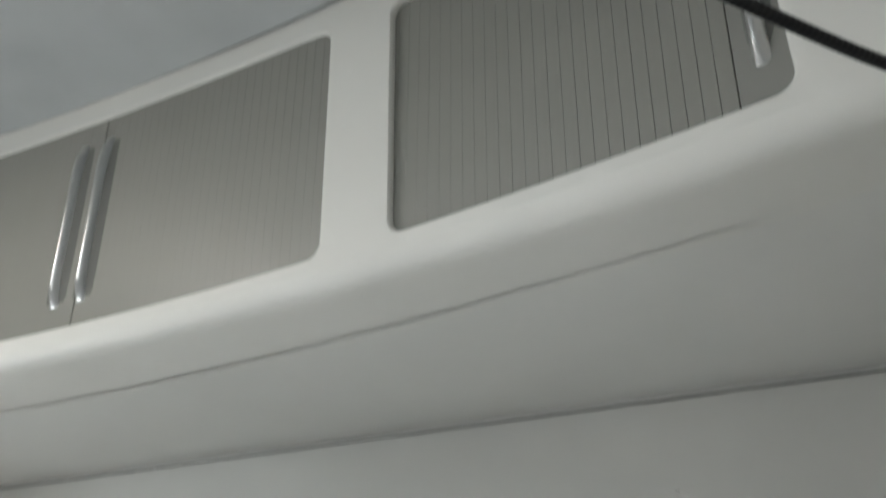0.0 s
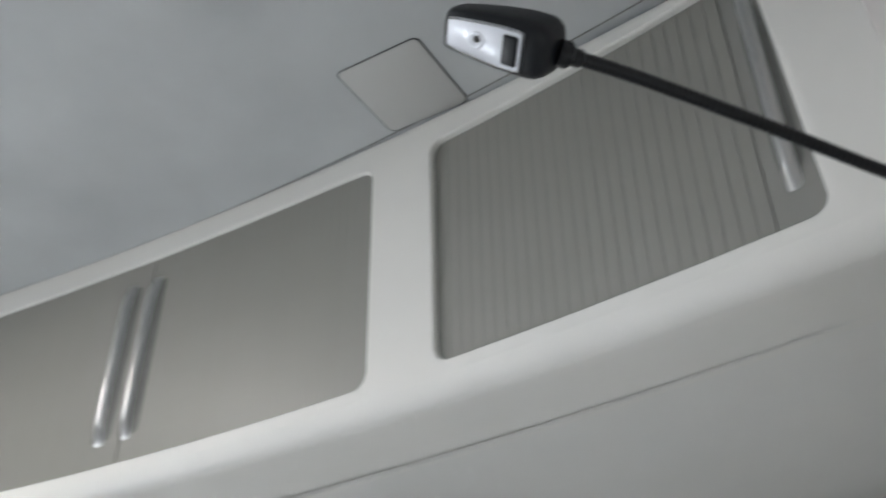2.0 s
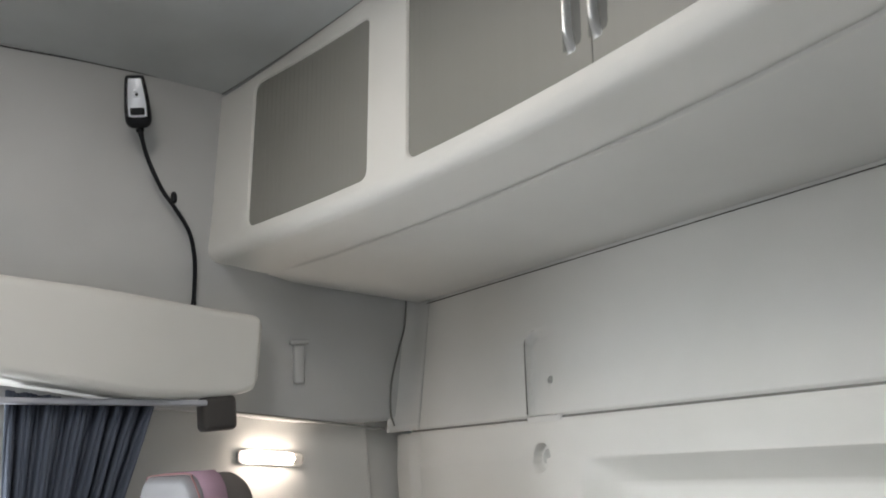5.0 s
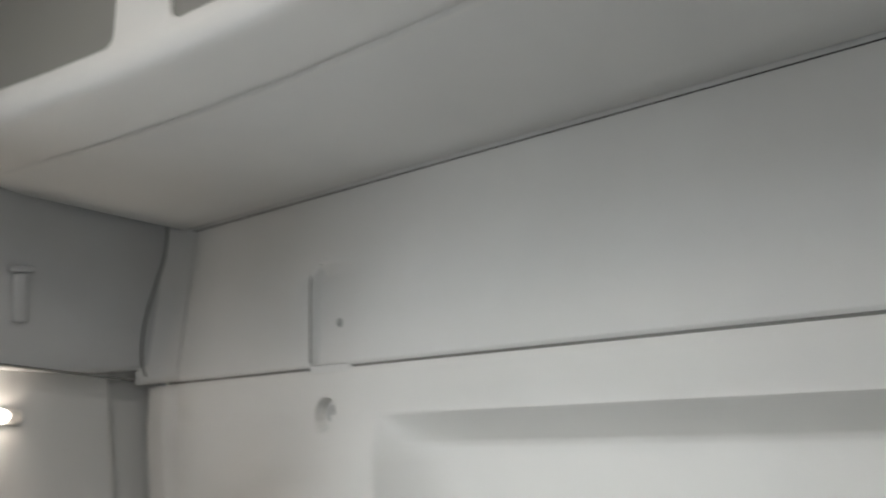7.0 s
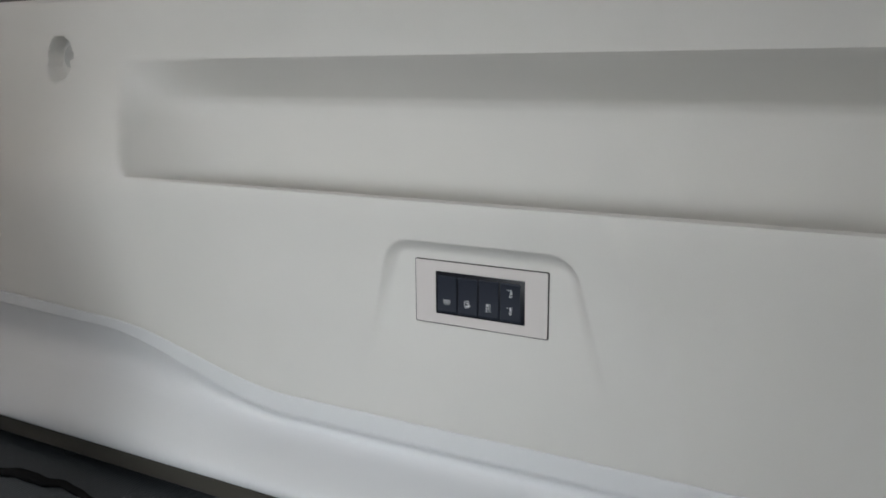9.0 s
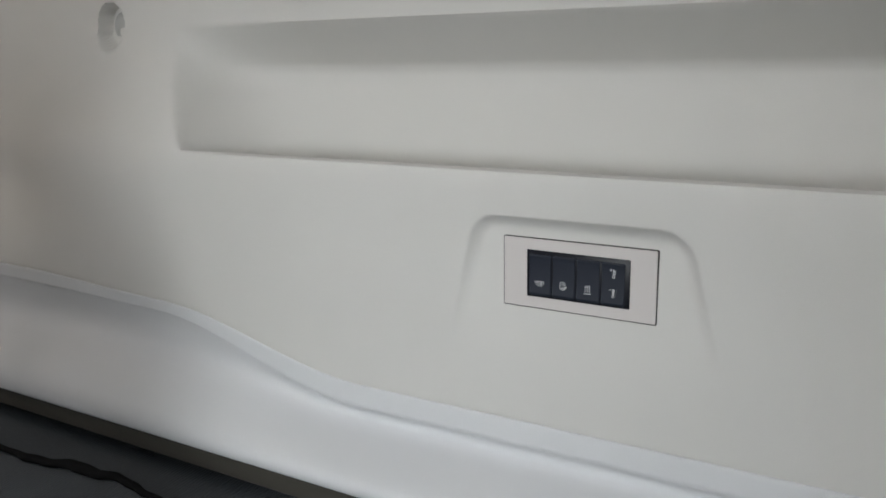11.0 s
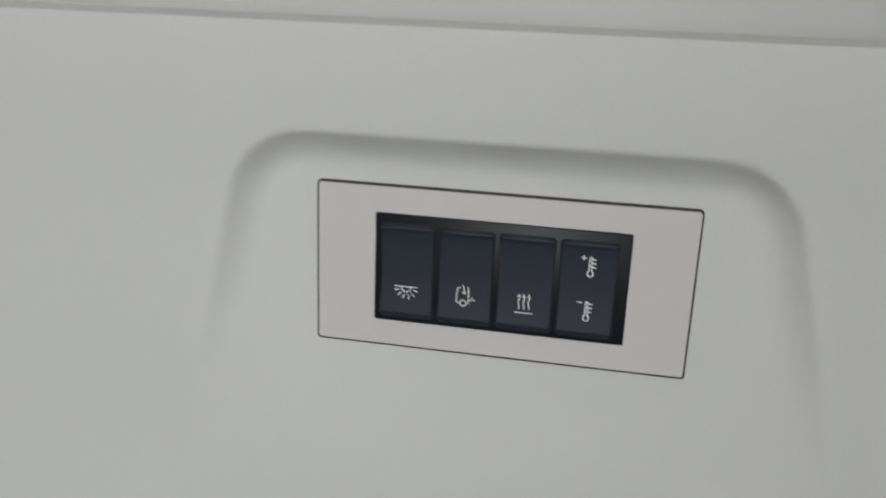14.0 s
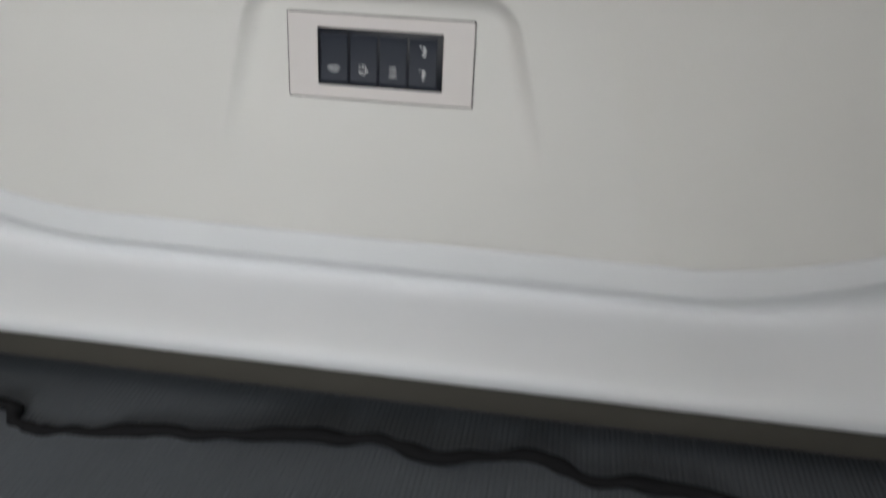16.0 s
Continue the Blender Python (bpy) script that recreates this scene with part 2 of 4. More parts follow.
def plate_outline(w, h, r, n=6):
    pts = []
    for cx, cy, a0 in ((w / 2 - r, h / 2 - r, 0), (-w / 2 + r, h / 2 - r, 90), (-w / 2 + r, -h / 2 + r, 180), (w / 2 - r, -h / 2 + r, 270)):
        for i in range(n + 1):
            a = radians(a0 + 90 * i / n)
            pts.append((cx + r * math.cos(a), cy + r * math.sin(a)))
    return pts


def slab(pts, z0, z1, bevel=0.0, seg=2):
    """A plate: the outline pts in x and y, from z0 to z1, its upper edge rounded."""
    bm = bmesh.new()
    lo = [bm.verts.new((x, y, z0)) for x, y in pts]
    hi = [bm.verts.new((x, y, z1)) for x, y in pts]
    top = bm.faces.new(hi)
    bm.faces.new(lo[::-1])
    for i in range(len(pts)):
        bm.faces.new((lo[i], lo[(i + 1) % len(pts)], hi[(i + 1) % len(pts)], hi[i]))
    if bevel:
        bmesh.ops.bevel(bm, geom=list(top.edges), offset=bevel, segments=seg, profile=0.5, affect="EDGES")
    return bm


def spline(pts, n):
    """n points on a smooth line through pts."""
    pts = [Vector(p) for p in pts]
    out = []
    for k in range(n):
        u = k / (n - 1) * (len(pts) - 1)
        i = min(int(u), len(pts) - 2)
        f = u - i
        p0, p1, p2, p3 = pts[max(i - 1, 0)], pts[i], pts[i + 1], pts[min(i + 2, len(pts) - 1)]
        out.append(0.5 * (2 * p1 + (p2 - p0) * f + (2 * p0 - 5 * p1 + 4 * p2 - p3) * f * f + (3 * p1 - p0 - 3 * p2 + p3) * f**3))
    return out


def tube(path, radius, sides=12, caps=True):
    bm = bmesh.new()
    rings = []
    side = None
    for i, p in enumerate(path):
        d = (path[min(i + 1, len(path) - 1)] - path[max(i - 1, 0)]).normalized()
        if side is None:
            side = d.orthogonal().normalized()
        side = (side - d * side.dot(d)).normalized()
        up = d.cross(side)
        r = radius(i / (len(path) - 1)) if callable(radius) else radius
        rings.append([bm.verts.new(p + r * (math.cos(a) * side + math.sin(a) * up)) for a in [2 * math.pi * k / sides for k in range(sides)]])
    for a, b in zip(rings, rings[1:]):
        for k in range(sides):
            bm.faces.new((a[k], a[(k + 1) % sides], b[(k + 1) % sides], b[k]))
    if caps:
        bm.faces.new(rings[0][::-1])
        bm.faces.new(rings[-1])
    return bm


def lathe(rows, sides=32):
    """Rows of (radius, height) turned about z."""
    bm = bmesh.new()
    rings = [[bm.verts.new((r * math.cos(a), r * math.sin(a), h)) for a in [2 * math.pi * k / sides for k in range(sides)]] for r, h in rows]
    for a, b in zip(rings, rings[1:]):
        for k in range(sides):
            bm.faces.new((a[k], a[(k + 1) % sides], b[(k + 1) % sides], b[k]))
    bm.faces.new(rings[-1])
    bm.faces.new(rings[0][::-1])
    return bm


# ---- the plan, in metres: rear wall about y = 0, x to the right, z up ----
def fascia_y(x, z):
    return -0.355 - 0.035 * x - 0.14 * x * x + 0.115 * (z - 1.757)


def fascia_top(x):
    return 2.146 - 0.045 * x * x - 0.010 * max(0.0, x)


def ceiling_z(x, y):
    d = -0.33 - y
    fold = step(-0.035, 0.035, x + 0.29 + 0.325 * (y + 0.83)) * step(-0.40, -0.50, y) * step(-0.95, -0.80, y) * step(0.35, 0.10, x)
    return 2.142 + 0.007 * fold + 0.10 * min(d, 0.28) + 0.055 * max(d - 0.28, 0) - 0.045 * x * x


def panel_edge(x):
    x = abs(x)
    return 0.846 + 0.055 * step(0.25, 0.55, x) + 0.012 * step(0.5, 0.85, x)


def strip_edge(x):
    x = abs(x)
    return 0.816 + 0.068 * step(0.26, 0.57, x) + 0.006 * step(0.5, 0.85, x)


UPPER_LEAN = 0.19


def upper_y(z):
    return 0.077 + UPPER_LEAN * (z - 1.311)


def lower_y(x, z):
    base = smooth_chain(((0.8, -0.008), (1.02, -0.008), (1.095, -0.004), (1.165, 0.040), (1.227, 0.068), (1.27, 0.073), (1.311, 0.077)), z)
    base += (0.066 - base) * step(0.66, 1.07, abs(x)) * step(0.90, 1.04, z) if base < 0.066 else 0
    # shallow pocket round the switches
    r = 0.024
    half = 0.0995 + (1.050 - z) * 0.25
    dx, dz = abs(x) - half + r, z - 1.050 + r
    dist = math.hypot(max(dx, 0), max(dz, 0)) + min(max(dx, dz), 0) - r
    base += (0.12 * step(0.002, -0.013, dist) + 0.88 * (1 - (1 - min(max((0.0010 - dist) / 0.018, 0.0), 1.0)) ** 2.6)) * 0.083 * max(0.0, z - 0.911)
    # round plug hole
    base += 0.021 * step(0.0258, 0.0222, math.hypot(x + 0.662, (z - 1.230) * 0.86)) + 0.021 * step(0.0258, 0.0222, math.hypot(x - 0.662, (z - 1.230) * 0.86))
    return base


def niche(x, y, z):
    """Long shelf-like recess: a trough behind a lip, an upright back, a slanted soffit."""
    lin = min(max((0.527 - abs(x)) / 0.145, 0.0), 1.0)
    w = 1 - (1 - lin) ** 2.2
    if w == 0 or z <= 1.0915 or z >= 1.2245:
        return y, z
    deep = chain(((1.0915, y), (1.0925, 0.000), (1.0955, 0.010), (1.1005, 0.034), (1.1065, 0.074), (1.1090, 0.102), (1.14, 0.121), (1.160, 0.126), (1.172, 0.126), (1.180, 0.122), (1.186, 0.115), (1.2244, 0.0705)), z)
    low = chain(((1.0915, 1.0915), (1.0925, 1.0924), (1.0955, 1.046), (1.1005, 1.036), (1.1065, 1.040), (1.1090, 1.054), (1.14, 1.132), (1.2244, 1.2240)), z)
    return y + (deep - y) * w, z + (low - z) * w


def corner_x(z):
    return 1.166 - 0.035 * max(0.0, z - 1.33)


def wall_x(y, z):
    """Side wall: leaning in beside the lockers, upright at the rear corner."""
    return side_x(z) + (corner_x(z) - side_x(z)) * step(-0.45, -0.12, y) * step(1.34, 1.38, z) * step(1.80, 1.72, z)


def side_x(z):
    return smooth_chain(((0.4, 1.24), (1.10, 1.21), (1.34, 1.168), (1.47, 1.150), (1.54, 1.128), (1.62, 1.100), (1.72, 1.056), (1.9, 1.045), (2.1, 1.040), (2.3, 1.030)), z)


# ---- rear wall ----
xs = spaced((-1.2, -0.72, 0.02), (-0.72, -0.60, 0.0025), (-0.60, -0.54, 0.01), (-0.54, -0.50, 0.005), (-0.50, -0.44, 0.0075), (-0.44, -0.17, 0.015), (-0.17, -0.088, 0.0018), (-0.088, 0.088, 0.006), (0.088, 0.17, 0.0018), (0.17, 0.44, 0.015), (0.44, 0.50, 0.0075), (0.50, 0.54, 0.005), (0.54, 0.60, 0.01), (0.60, 0.72, 0.0025), (0.72, 1.2, 0.02))
zs = spaced((0.846, 0.93, 0.007), (0.93, 1.02, 0.003), (1.02, 1.054, 0.0013), (1.054, 1.085, 0.003), (1.085, 1.0905, 0.0018), (1.0905, 1.0925, 0.002), (1.0925, 1.1085, 0.002), (1.1085, 1.168, 0.005), (1.168, 1.275, 0.003), (1.275, 1.3085, 0.006))


def rear_point(x, z):
    zz = z + (panel_edge(x) - 0.846) * max(0, 1 - (z - 0.846) / 0.12)
    edge = 0.0012 * step(0.008, 0.0, z - 0.846) + 0.004 * step(1.304, 1.3085, z)
    u = abs(x)
    lean = 0.27 * min(max(zz - 1.16, 0), 0.065) + 0.62 * min(max(zz - 1.16, -0.07), 0)
    x += (lean if x > 0 else -lean) * step(0.34, 0.46, u) * step(0.62, 0.53, u) * step(0.94, 1.06, zz)
    y, zz = niche(math.copysign(u, x), lower_y(x, zz), zz)
    return (x, y + edge, zz)


wall_rear = part("wall_rear", sheet(xs, zs, rear_point, lambda x, y, z: (x, 0.26, z)), M_BEIGE)
tagged(creased(wall_rear, 50), "moulded beige plastic rear cab wall with long shelf recess", "wall", kind="structure")

zs2 = spaced((1.3132, 1.3207, 0.0025), (1.3207, 1.47, 0.02), (1.47, 1.51, 0.003), (1.51, 1.66, 0.02))


def upper_point(x, z):
    u = abs(x)
    edge = 0.7025 + 0.11 * (z - 1.313)
    sunk = 0.017 * step(edge, edge - 0.004, u) * step(0.590, 0.68, u) * step(1.504 - 0.02 * step(0.69, 0.72, u), 1.480 - 0.02 * step(0.69, 0.72, u), z)
    dimple = 0.003 * step(0.011, 0.008, math.hypot(u - 0.6436, z - 1.389))
    return (x, upper_y(z) + 0.005 * step(1.3195, 1.3132, z) + sunk + dimple, z)


wall_upper = part("wall_rear_upper", sheet(spaced((-1.14, -0.72, 0.04), (-0.72, -0.58, 0.0025), (-0.58, 0.58, 0.04), (0.58, 0.72, 0.0025), (0.72, 1.14, 0.04)), zs2, upper_point, lambda x, y, z: (x, 0.26, z)), M_WALL)
tagged(creased(wall_upper, 60), "grey-cream upper rear cab wall panel above a dark seam", "wall", kind="structure")
seam = part("seam", block(-1.15, 1.15, 0.084, 0.25, 1.304, 1.317, 0), M_BACK)
tagged(seam, "dark shadow gap between two rear wall panels", "trim", kind="structure")


def lower_moulding():
    """White moulding below the wall panel: flat strip, hollow, then a bulge out over the mattress."""
    def at(x, s):
        a, b = panel_edge(x) - 0.0007, strip_edge(x)
        if s <= 1:
            return (x, -0.0082 + 0.0012 * step(0.06, 0, s) + 0.0034 * step(0.82, 1.0, s), a + (b - a) * s)
        u = s - 1
        prof = smooth_chain(((0, -0.0048), (0.06, 0.0005), (0.16, 0.0085), (0.27, 0.0125), (0.37, 0.0095), (0.48, -0.005), (0.62, -0.030), (0.75, -0.0505), (0.86, -0.0615), (0.94, -0.0640), (1.0, -0.063)), u)
        if prof > -0.0048:
            prof = -0.0048 + (prof + 0.0048) * (1 - 0.45 * step(0.22, 0.5, abs(x)))
        z = b + (0.752 - b) * u
        if u <= 1:
            return (x, prof, z)
        v = u - 1
        ang = v * math.pi * 0.75
        return (x, -0.063 + 0.010 * (1 - math.cos(ang)) + max(0, v - 0.6) * 0.25, 0.752 - 0.010 * math.sin(min(ang, math.pi / 2)) - 0.003 * v)
    ss = [0, 0.05, 0.15, 0.3, 0.45, 0.6, 0.7, 0.8, 0.9, 1, 1.01, 1.02, 1.035, 1.05, 1.07, 1.1, 1.14, 1.19, 1.23, 1.27, 1.32, 1.37, 1.43, 1.5, 1.6, 1.7, 1.8, 1.9, 2, 2.15, 2.3, 2.5, 2.75, 3]
    return sheet(spaced((-1.2, -0.6, 0.04), (-0.6, 0.6, 0.02), (0.6, 1.2, 0.04)), ss, at, lambda x, y, z: (x, 0.24, z))


mould = part("trim", lower_moulding(), M_WHITE)
tagged(creased(mould, 60), "white plastic moulding bulging out above the bunk mattress", "trim", kind="structure")
felt = part("trim", block(-1.18, 1.18, -0.054, 0.08, 0.712, 0.7445, 0.004), M_BROWN)
tagged(felt, "dark brown felt strip under the white moulding", "trim", kind="structure")
# unseen closing wall; near-black colour stands in for shade behind the lockers
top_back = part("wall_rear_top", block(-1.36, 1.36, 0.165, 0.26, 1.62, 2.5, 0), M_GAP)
tagged(top_back, "unseen rear cab wall painted near-black as shade behind the lockers", "wall", kind="structure")
part("wall_rear_base", block(-1.25, 1.25, 0.10, 0.26, 0.0, 0.75, 0.002), M_WALL)
tagged(bpy.data.objects["wall_rear_base"], "plain rear cab wall hidden behind the bunk", "wall", kind="structure")


def wall_lug(sx):
    """Tongue that bridges the seam, and the small plug above it."""
    lug = part("trim", block(sx * 0.6515 - 0.0505, sx * 0.6515 + 0.0505, 0.0765, 0.10, 1.300, 1.3160, 0.002), M_WALL)
    tagged(lug, "short plastic tongue bridging the wall seam", "trim", kind="structure")
    # thin dark tube paints in the shade on the tongue's recessed edge
    edge = [Vector((sx * u, upper_y(z) + 0.0012, z)) for u, z in ((0.7032, 1.322), (0.712, 1.40), (0.7185, 1.465), (0.717, 1.483), (0.706, 1.496), (0.685, 1.502))]
    edge_shade = part("trim", tube(spline(edge, 40), lambda t: 0.0016 - 0.0012 * t * t, 8), M_BACK)
    tagged(edge_shade, "grey line painting the shade along a wall tongue's edge", "trim", kind="structure")
    plug = part("screw_plug", lathe(((0.0078, -0.003), (0.0078, 0.0012), (0.0068, 0.002), (0.0055, 0.0012), (0.0045, 0.0), (0.002, -0.0002)), 20), M_PLUG, m=Matrix.Translation((sx * 0.6436, upper_y(1.389) + 0.0115, 1.389)) @ Matrix.Rotation(radians(90) - math.atan(UPPER_LEAN), 4, "X"))
    tagged(plug, "small round plastic screw plug in the rear wall", "plug", "screw plugs")


for sx in (-1, 1):
    wall_lug(sx)
    cap = part("hole_plug", lathe(((0.0195, 0), (0.0195, 0.004), (0.017, 0.0065), (0.012, 0.0068), (0.010, 0.0035), (0.003, 0.003)), 28), M_LID, m=Matrix.Translation((sx * 0.662 + 0.003, 0.0925, 1.228)) @ Matrix.Rotation(radians(90), 4, "X"))
    tagged(cap, "round cream plastic plug sunk in the rear wall", "plug", "wall plugs")


# ---- side walls ----
def side_wall(sx, tag):
    ys = spaced((-2.3, -1.8, 0.1), (-1.8, 0.14, 0.05))
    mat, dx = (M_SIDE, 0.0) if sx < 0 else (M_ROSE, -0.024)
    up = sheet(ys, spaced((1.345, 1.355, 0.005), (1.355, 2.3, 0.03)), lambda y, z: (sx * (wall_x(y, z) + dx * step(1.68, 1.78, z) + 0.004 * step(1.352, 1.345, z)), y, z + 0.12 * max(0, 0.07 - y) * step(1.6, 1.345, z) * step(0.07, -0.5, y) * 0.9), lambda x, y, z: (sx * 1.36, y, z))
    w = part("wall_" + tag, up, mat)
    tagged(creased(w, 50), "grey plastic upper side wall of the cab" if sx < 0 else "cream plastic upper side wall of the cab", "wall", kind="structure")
    # lower wall with the door window opening
    y0, y1, z0, z1 = -1.75, -0.88, 0.70, 1.36
    for a, b, c, d in ((-2.3, y0, 0.0, 1.44), (y1, -0.012, 0.0, 1.46), (y0, y1, 0.0, z0), (y0, y1, z1, 1.46)):
        q = part("wall_" + tag + "_lower", block(sx * 1.21 if sx > 0 else -1.36, 1.36 if sx > 0 else -1.21, a, b, c, d, 0.004 if b < -0.1 else 0.014, 2 if b < -0.1 else 4), M_WALL)
        tagged(q, "grey plastic lower side wall beside the bunk", "wall", kind="structure")
    q = part("wall_" + tag + "_corner", block(min(sx * 1.238, sx * 1.36), max(sx * 1.238, sx * 1.36), -0.03, 0.14, 0.0, 1.40, 0.002), M_WALL)
    tagged(q, "grey plastic hollow between side wall and rear corner", "wall", kind="structure")
    win = part("window_" + tag, block(min(sx * 1.285, sx * 1.290), max(sx * 1.285, sx * 1.290), y0, y1, z0, z1, 0), M_GLASS)
    win.visible_shadow = False
    tagged(win, "clear side door window of the cab", "window", kind="structure")
    for a, b, c, d in ((y0 - 0.01, y0 + 0.03, z0, z1), (y1 - 0.03, y1 + 0.01, z0, z1), (y0, y1, z1 - 0.03, z1 + 0.01), (y0, y1, z0 - 0.01, z0 + 0.03)):
        part("window_frame", block(min(sx * 1.24, sx * 1.28), max(sx * 1.24, sx * 1.28), a, b, c, d, 0.006), M_TAN, win)
    return w


side_wall(-1, "left")
side_wall(1, "right")


def corner_trim(sx):
    """Rounded upright where rear and side wall meet, with a dark joint to the side wall."""
    def at(u, z):
        a = u * math.pi / 2
        ox = corner_x(z) + 0.004
        oy = upper_y(z) - 0.0004 if z > 1.31 else lower_y(1.10, z) - 0.0006
        r = 0.060
        return (sx * (ox - r + r * math.sin(a)), oy - r * (1 - math.cos(a)), z)
    def post(u, z):
        """A shallow rounded post against the rear wall, then a hollow back to the side wall."""
        x = 1.108 + 0.125 * u
        y = lower_y(1.10, z) - 0.016 * step(0.0, 0.22, u) + 0.050 * step(0.62, 0.86, u)
        return (sx * x, y - 0.0006, z)

    lo = part("corner_trim", sheet([i / 30 for i in range(31)], spaced((0.85, 1.306, 0.04)), post, lambda x, y, z: (x, 0.14, z)), M_BEIGE)
    tagged(lo, "rounded beige plastic corner trim beside the bunk", "trim", kind="structure")
    hi = part("corner_trim", sheet([i / 10 for i in range(11)], spaced((1.314, 1.66, 0.02)), at, lambda x, y, z: (sx * 1.26, 0.16, z)), M_WALL)
    tagged(hi, "rounded grey plastic corner trim below the lockers", "trim", kind="structure")
    line = [Vector((sx * (1.1665 + 0.012 * max(0.0, -0.15 - y)), y, 1.3245 - 0.178 * (y - 0.009))) for y in spaced((-0.48, 0.012, 0.02))]
    q = part("side_seam", tube(line, 0.0028, 8), M_BACK)
    tagged(q, "dark seam between upper and lower side wall", "trim", kind="structure")
    line = [Vector((sx * (corner_x(z) - 0.0022), upper_y(z) - 0.052 + smooth_chain(((1.33, 0.010), (1.36, -0.004), (1.44, -0.010), (1.53, 0.004), (1.58, 0.014), (1.65, 0.012)), z), z)) for z in spaced((1.330, 1.65, 0.01))]
    q = part("corner_joint", tube(line, 0.0024, 8), M_BACK)
    tagged(q, "dark joint between corner trim and side wall", "trim", kind="structure")


corner_trim(-1)
corner_trim(1)

# ---- ceiling with roof hatch ----
HX0, HX1, HY0, HY1 = -0.29, 0.50, -1.55, -0.825


def ceiling_mesh():
    bm = bmesh.new()
    gx = spaced((-1.1, -0.50, 0.06), (-0.50, HX0, 0.015), (HX0, HX1, 0.06), (HX1, 1.1, 0.06))
    gy = spaced((-2.3, HY0, 0.1), (HY0, HY1, 0.08), (HY1, -0.2, 0.03))
    g = [[bm.verts.new((x, y, ceiling_z(x, y))) for y in gy] for x in gx]
    up = [[bm.verts.new((x, y, ceiling_z(x, y) + 0.12)) for y in gy] for x in gx]
    inside = lambda i, j: HX0 - 1e-6 <= gx[i] and gx[i + 1] <= HX1 + 1e-6 and HY0 - 1e-6 <= gy[j] and gy[j + 1] <= HY1 + 1e-6
    for i in range(len(gx) - 1):
        for j in range(len(gy) - 1):
            if not inside(i, j) or gy[j] > -1.24:
                bm.faces.new((up[i][j], up[i + 1][j], up[i + 1][j + 1], up[i][j + 1]))
            if not inside(i, j):
                bm.faces.new((g[i][j], g[i + 1][j], g[i + 1][j + 1], g[i][j + 1]))
                continue
            for di, dj, a, b in ((-1, 0, (i, j), (i, j + 1)), (1, 0, (i + 1, j), (i + 1, j + 1)), (0, -1, (i, j), (i + 1, j)), (0, 1, (i, j + 1), (i + 1, j + 1))):
                ni, nj = i + di, j + dj
                if not inside(ni, nj):
                    p, q = g[a[0]][a[1]], g[b[0]][b[1]]
                    r, s = up[b[0]][b[1]], up[a[0]][a[1]]
                    bm.faces.new((p, q, r, s))
    return bm


ceiling = part("ceiling", ceiling_mesh(), M_CEIL)
tagged(creased(ceiling, 40), "grey fabric cab headliner with a recessed roof hatch", "ceiling", kind="structure")


for sx in (-1, 1):
    line = []
    for y in spaced((-2.2, -0.44, 0.04)):
        z = ceiling_z(1.04, y) + 0.003 * math.sin(y * 9) + 0.0015 * math.sin(y * 23)
        line.append(Vector((sx * (side_x(z) - 0.0005), y, z)))
    q = part("ceiling_joint", tube(line, 0.0018, 8), M_GAP)
    tagged(q, "dark joint between headliner and side wall", "trim", kind="structure")


def roof_hatch():
    """Recessed hatch: a fabric blind drawn over its rear half, glass over the rest."""
    def blind(x, y):
        return (x, y, ceiling_z(x, y) + 0.010 + 0.020 * step(0, 0.10, min(x - HX0, HX1 - x, HY1 - y)))

    h = holder("roof_hatch", Matrix.Translation((0.105, -1.19, 2.2)))
    inv = h.matrix_world.inverted()
    part("blind", sheet(spaced((HX0 + 0.002, HX1 - 0.002, 0.05)), spaced((-1.20, HY1 - 0.002, 0.05)), blind, lambda x, y, z: (x, y, z + 0.03)), M_CEIL, h, "grey fabric roller blind", m=inv)
    pane = part("pane", block(HX0 + 0.002, HX1 - 0.002, HY0 + 0.002, -1.205, 2.262, 2.268, 0), M_GLASS, h, "clear hatch glass", m=inv)
    pane.visible_shadow = False
    return tagged(h, "recessed roof hatch with grey fabric blind half drawn", "hatch")


roof_hatch()


def ceiling_cover():
    """Square lid in the headliner."""
    pts = plate_outline(0.122, 0.128, 0.009)
    cx, cy = 0.509, -0.430
    tilt = Matrix.Translation((cx, cy, ceiling_z(cx, cy))) @ Matrix.Rotation(math.atan(-0.1), 4, "X") @ Matrix.Rotation(math.atan(0.09 * cx), 4, "Y") @ Matrix.Rotation(radians(-5), 4, "Z") @ Matrix.Rotation(math.pi, 4, "X")
    gap = part("ceiling_cover", slab(plate_outline(0.1252, 0.1312, 0.010), -0.01, 0.0010), M_GAP, m=tilt)
    tagged(gap, "square grey lid with dark joint set in the headliner", "lid")
    part("lid", slab(pts, -0.004, 0.0018, 0.0008), M_LID, gap, "flat grey lid")


ceiling_cover()

# ---- overhead lockers ----
OPEN = [(-0.924, -0.543, 0.018, 0.0), (-0.434, 0.418, 0.012, 0.014), (0.513, 0.943, 0.018, 0.0)]  # from, to, depth of the doors, rise of the top
ZB, ZT = 1.757, 2.086


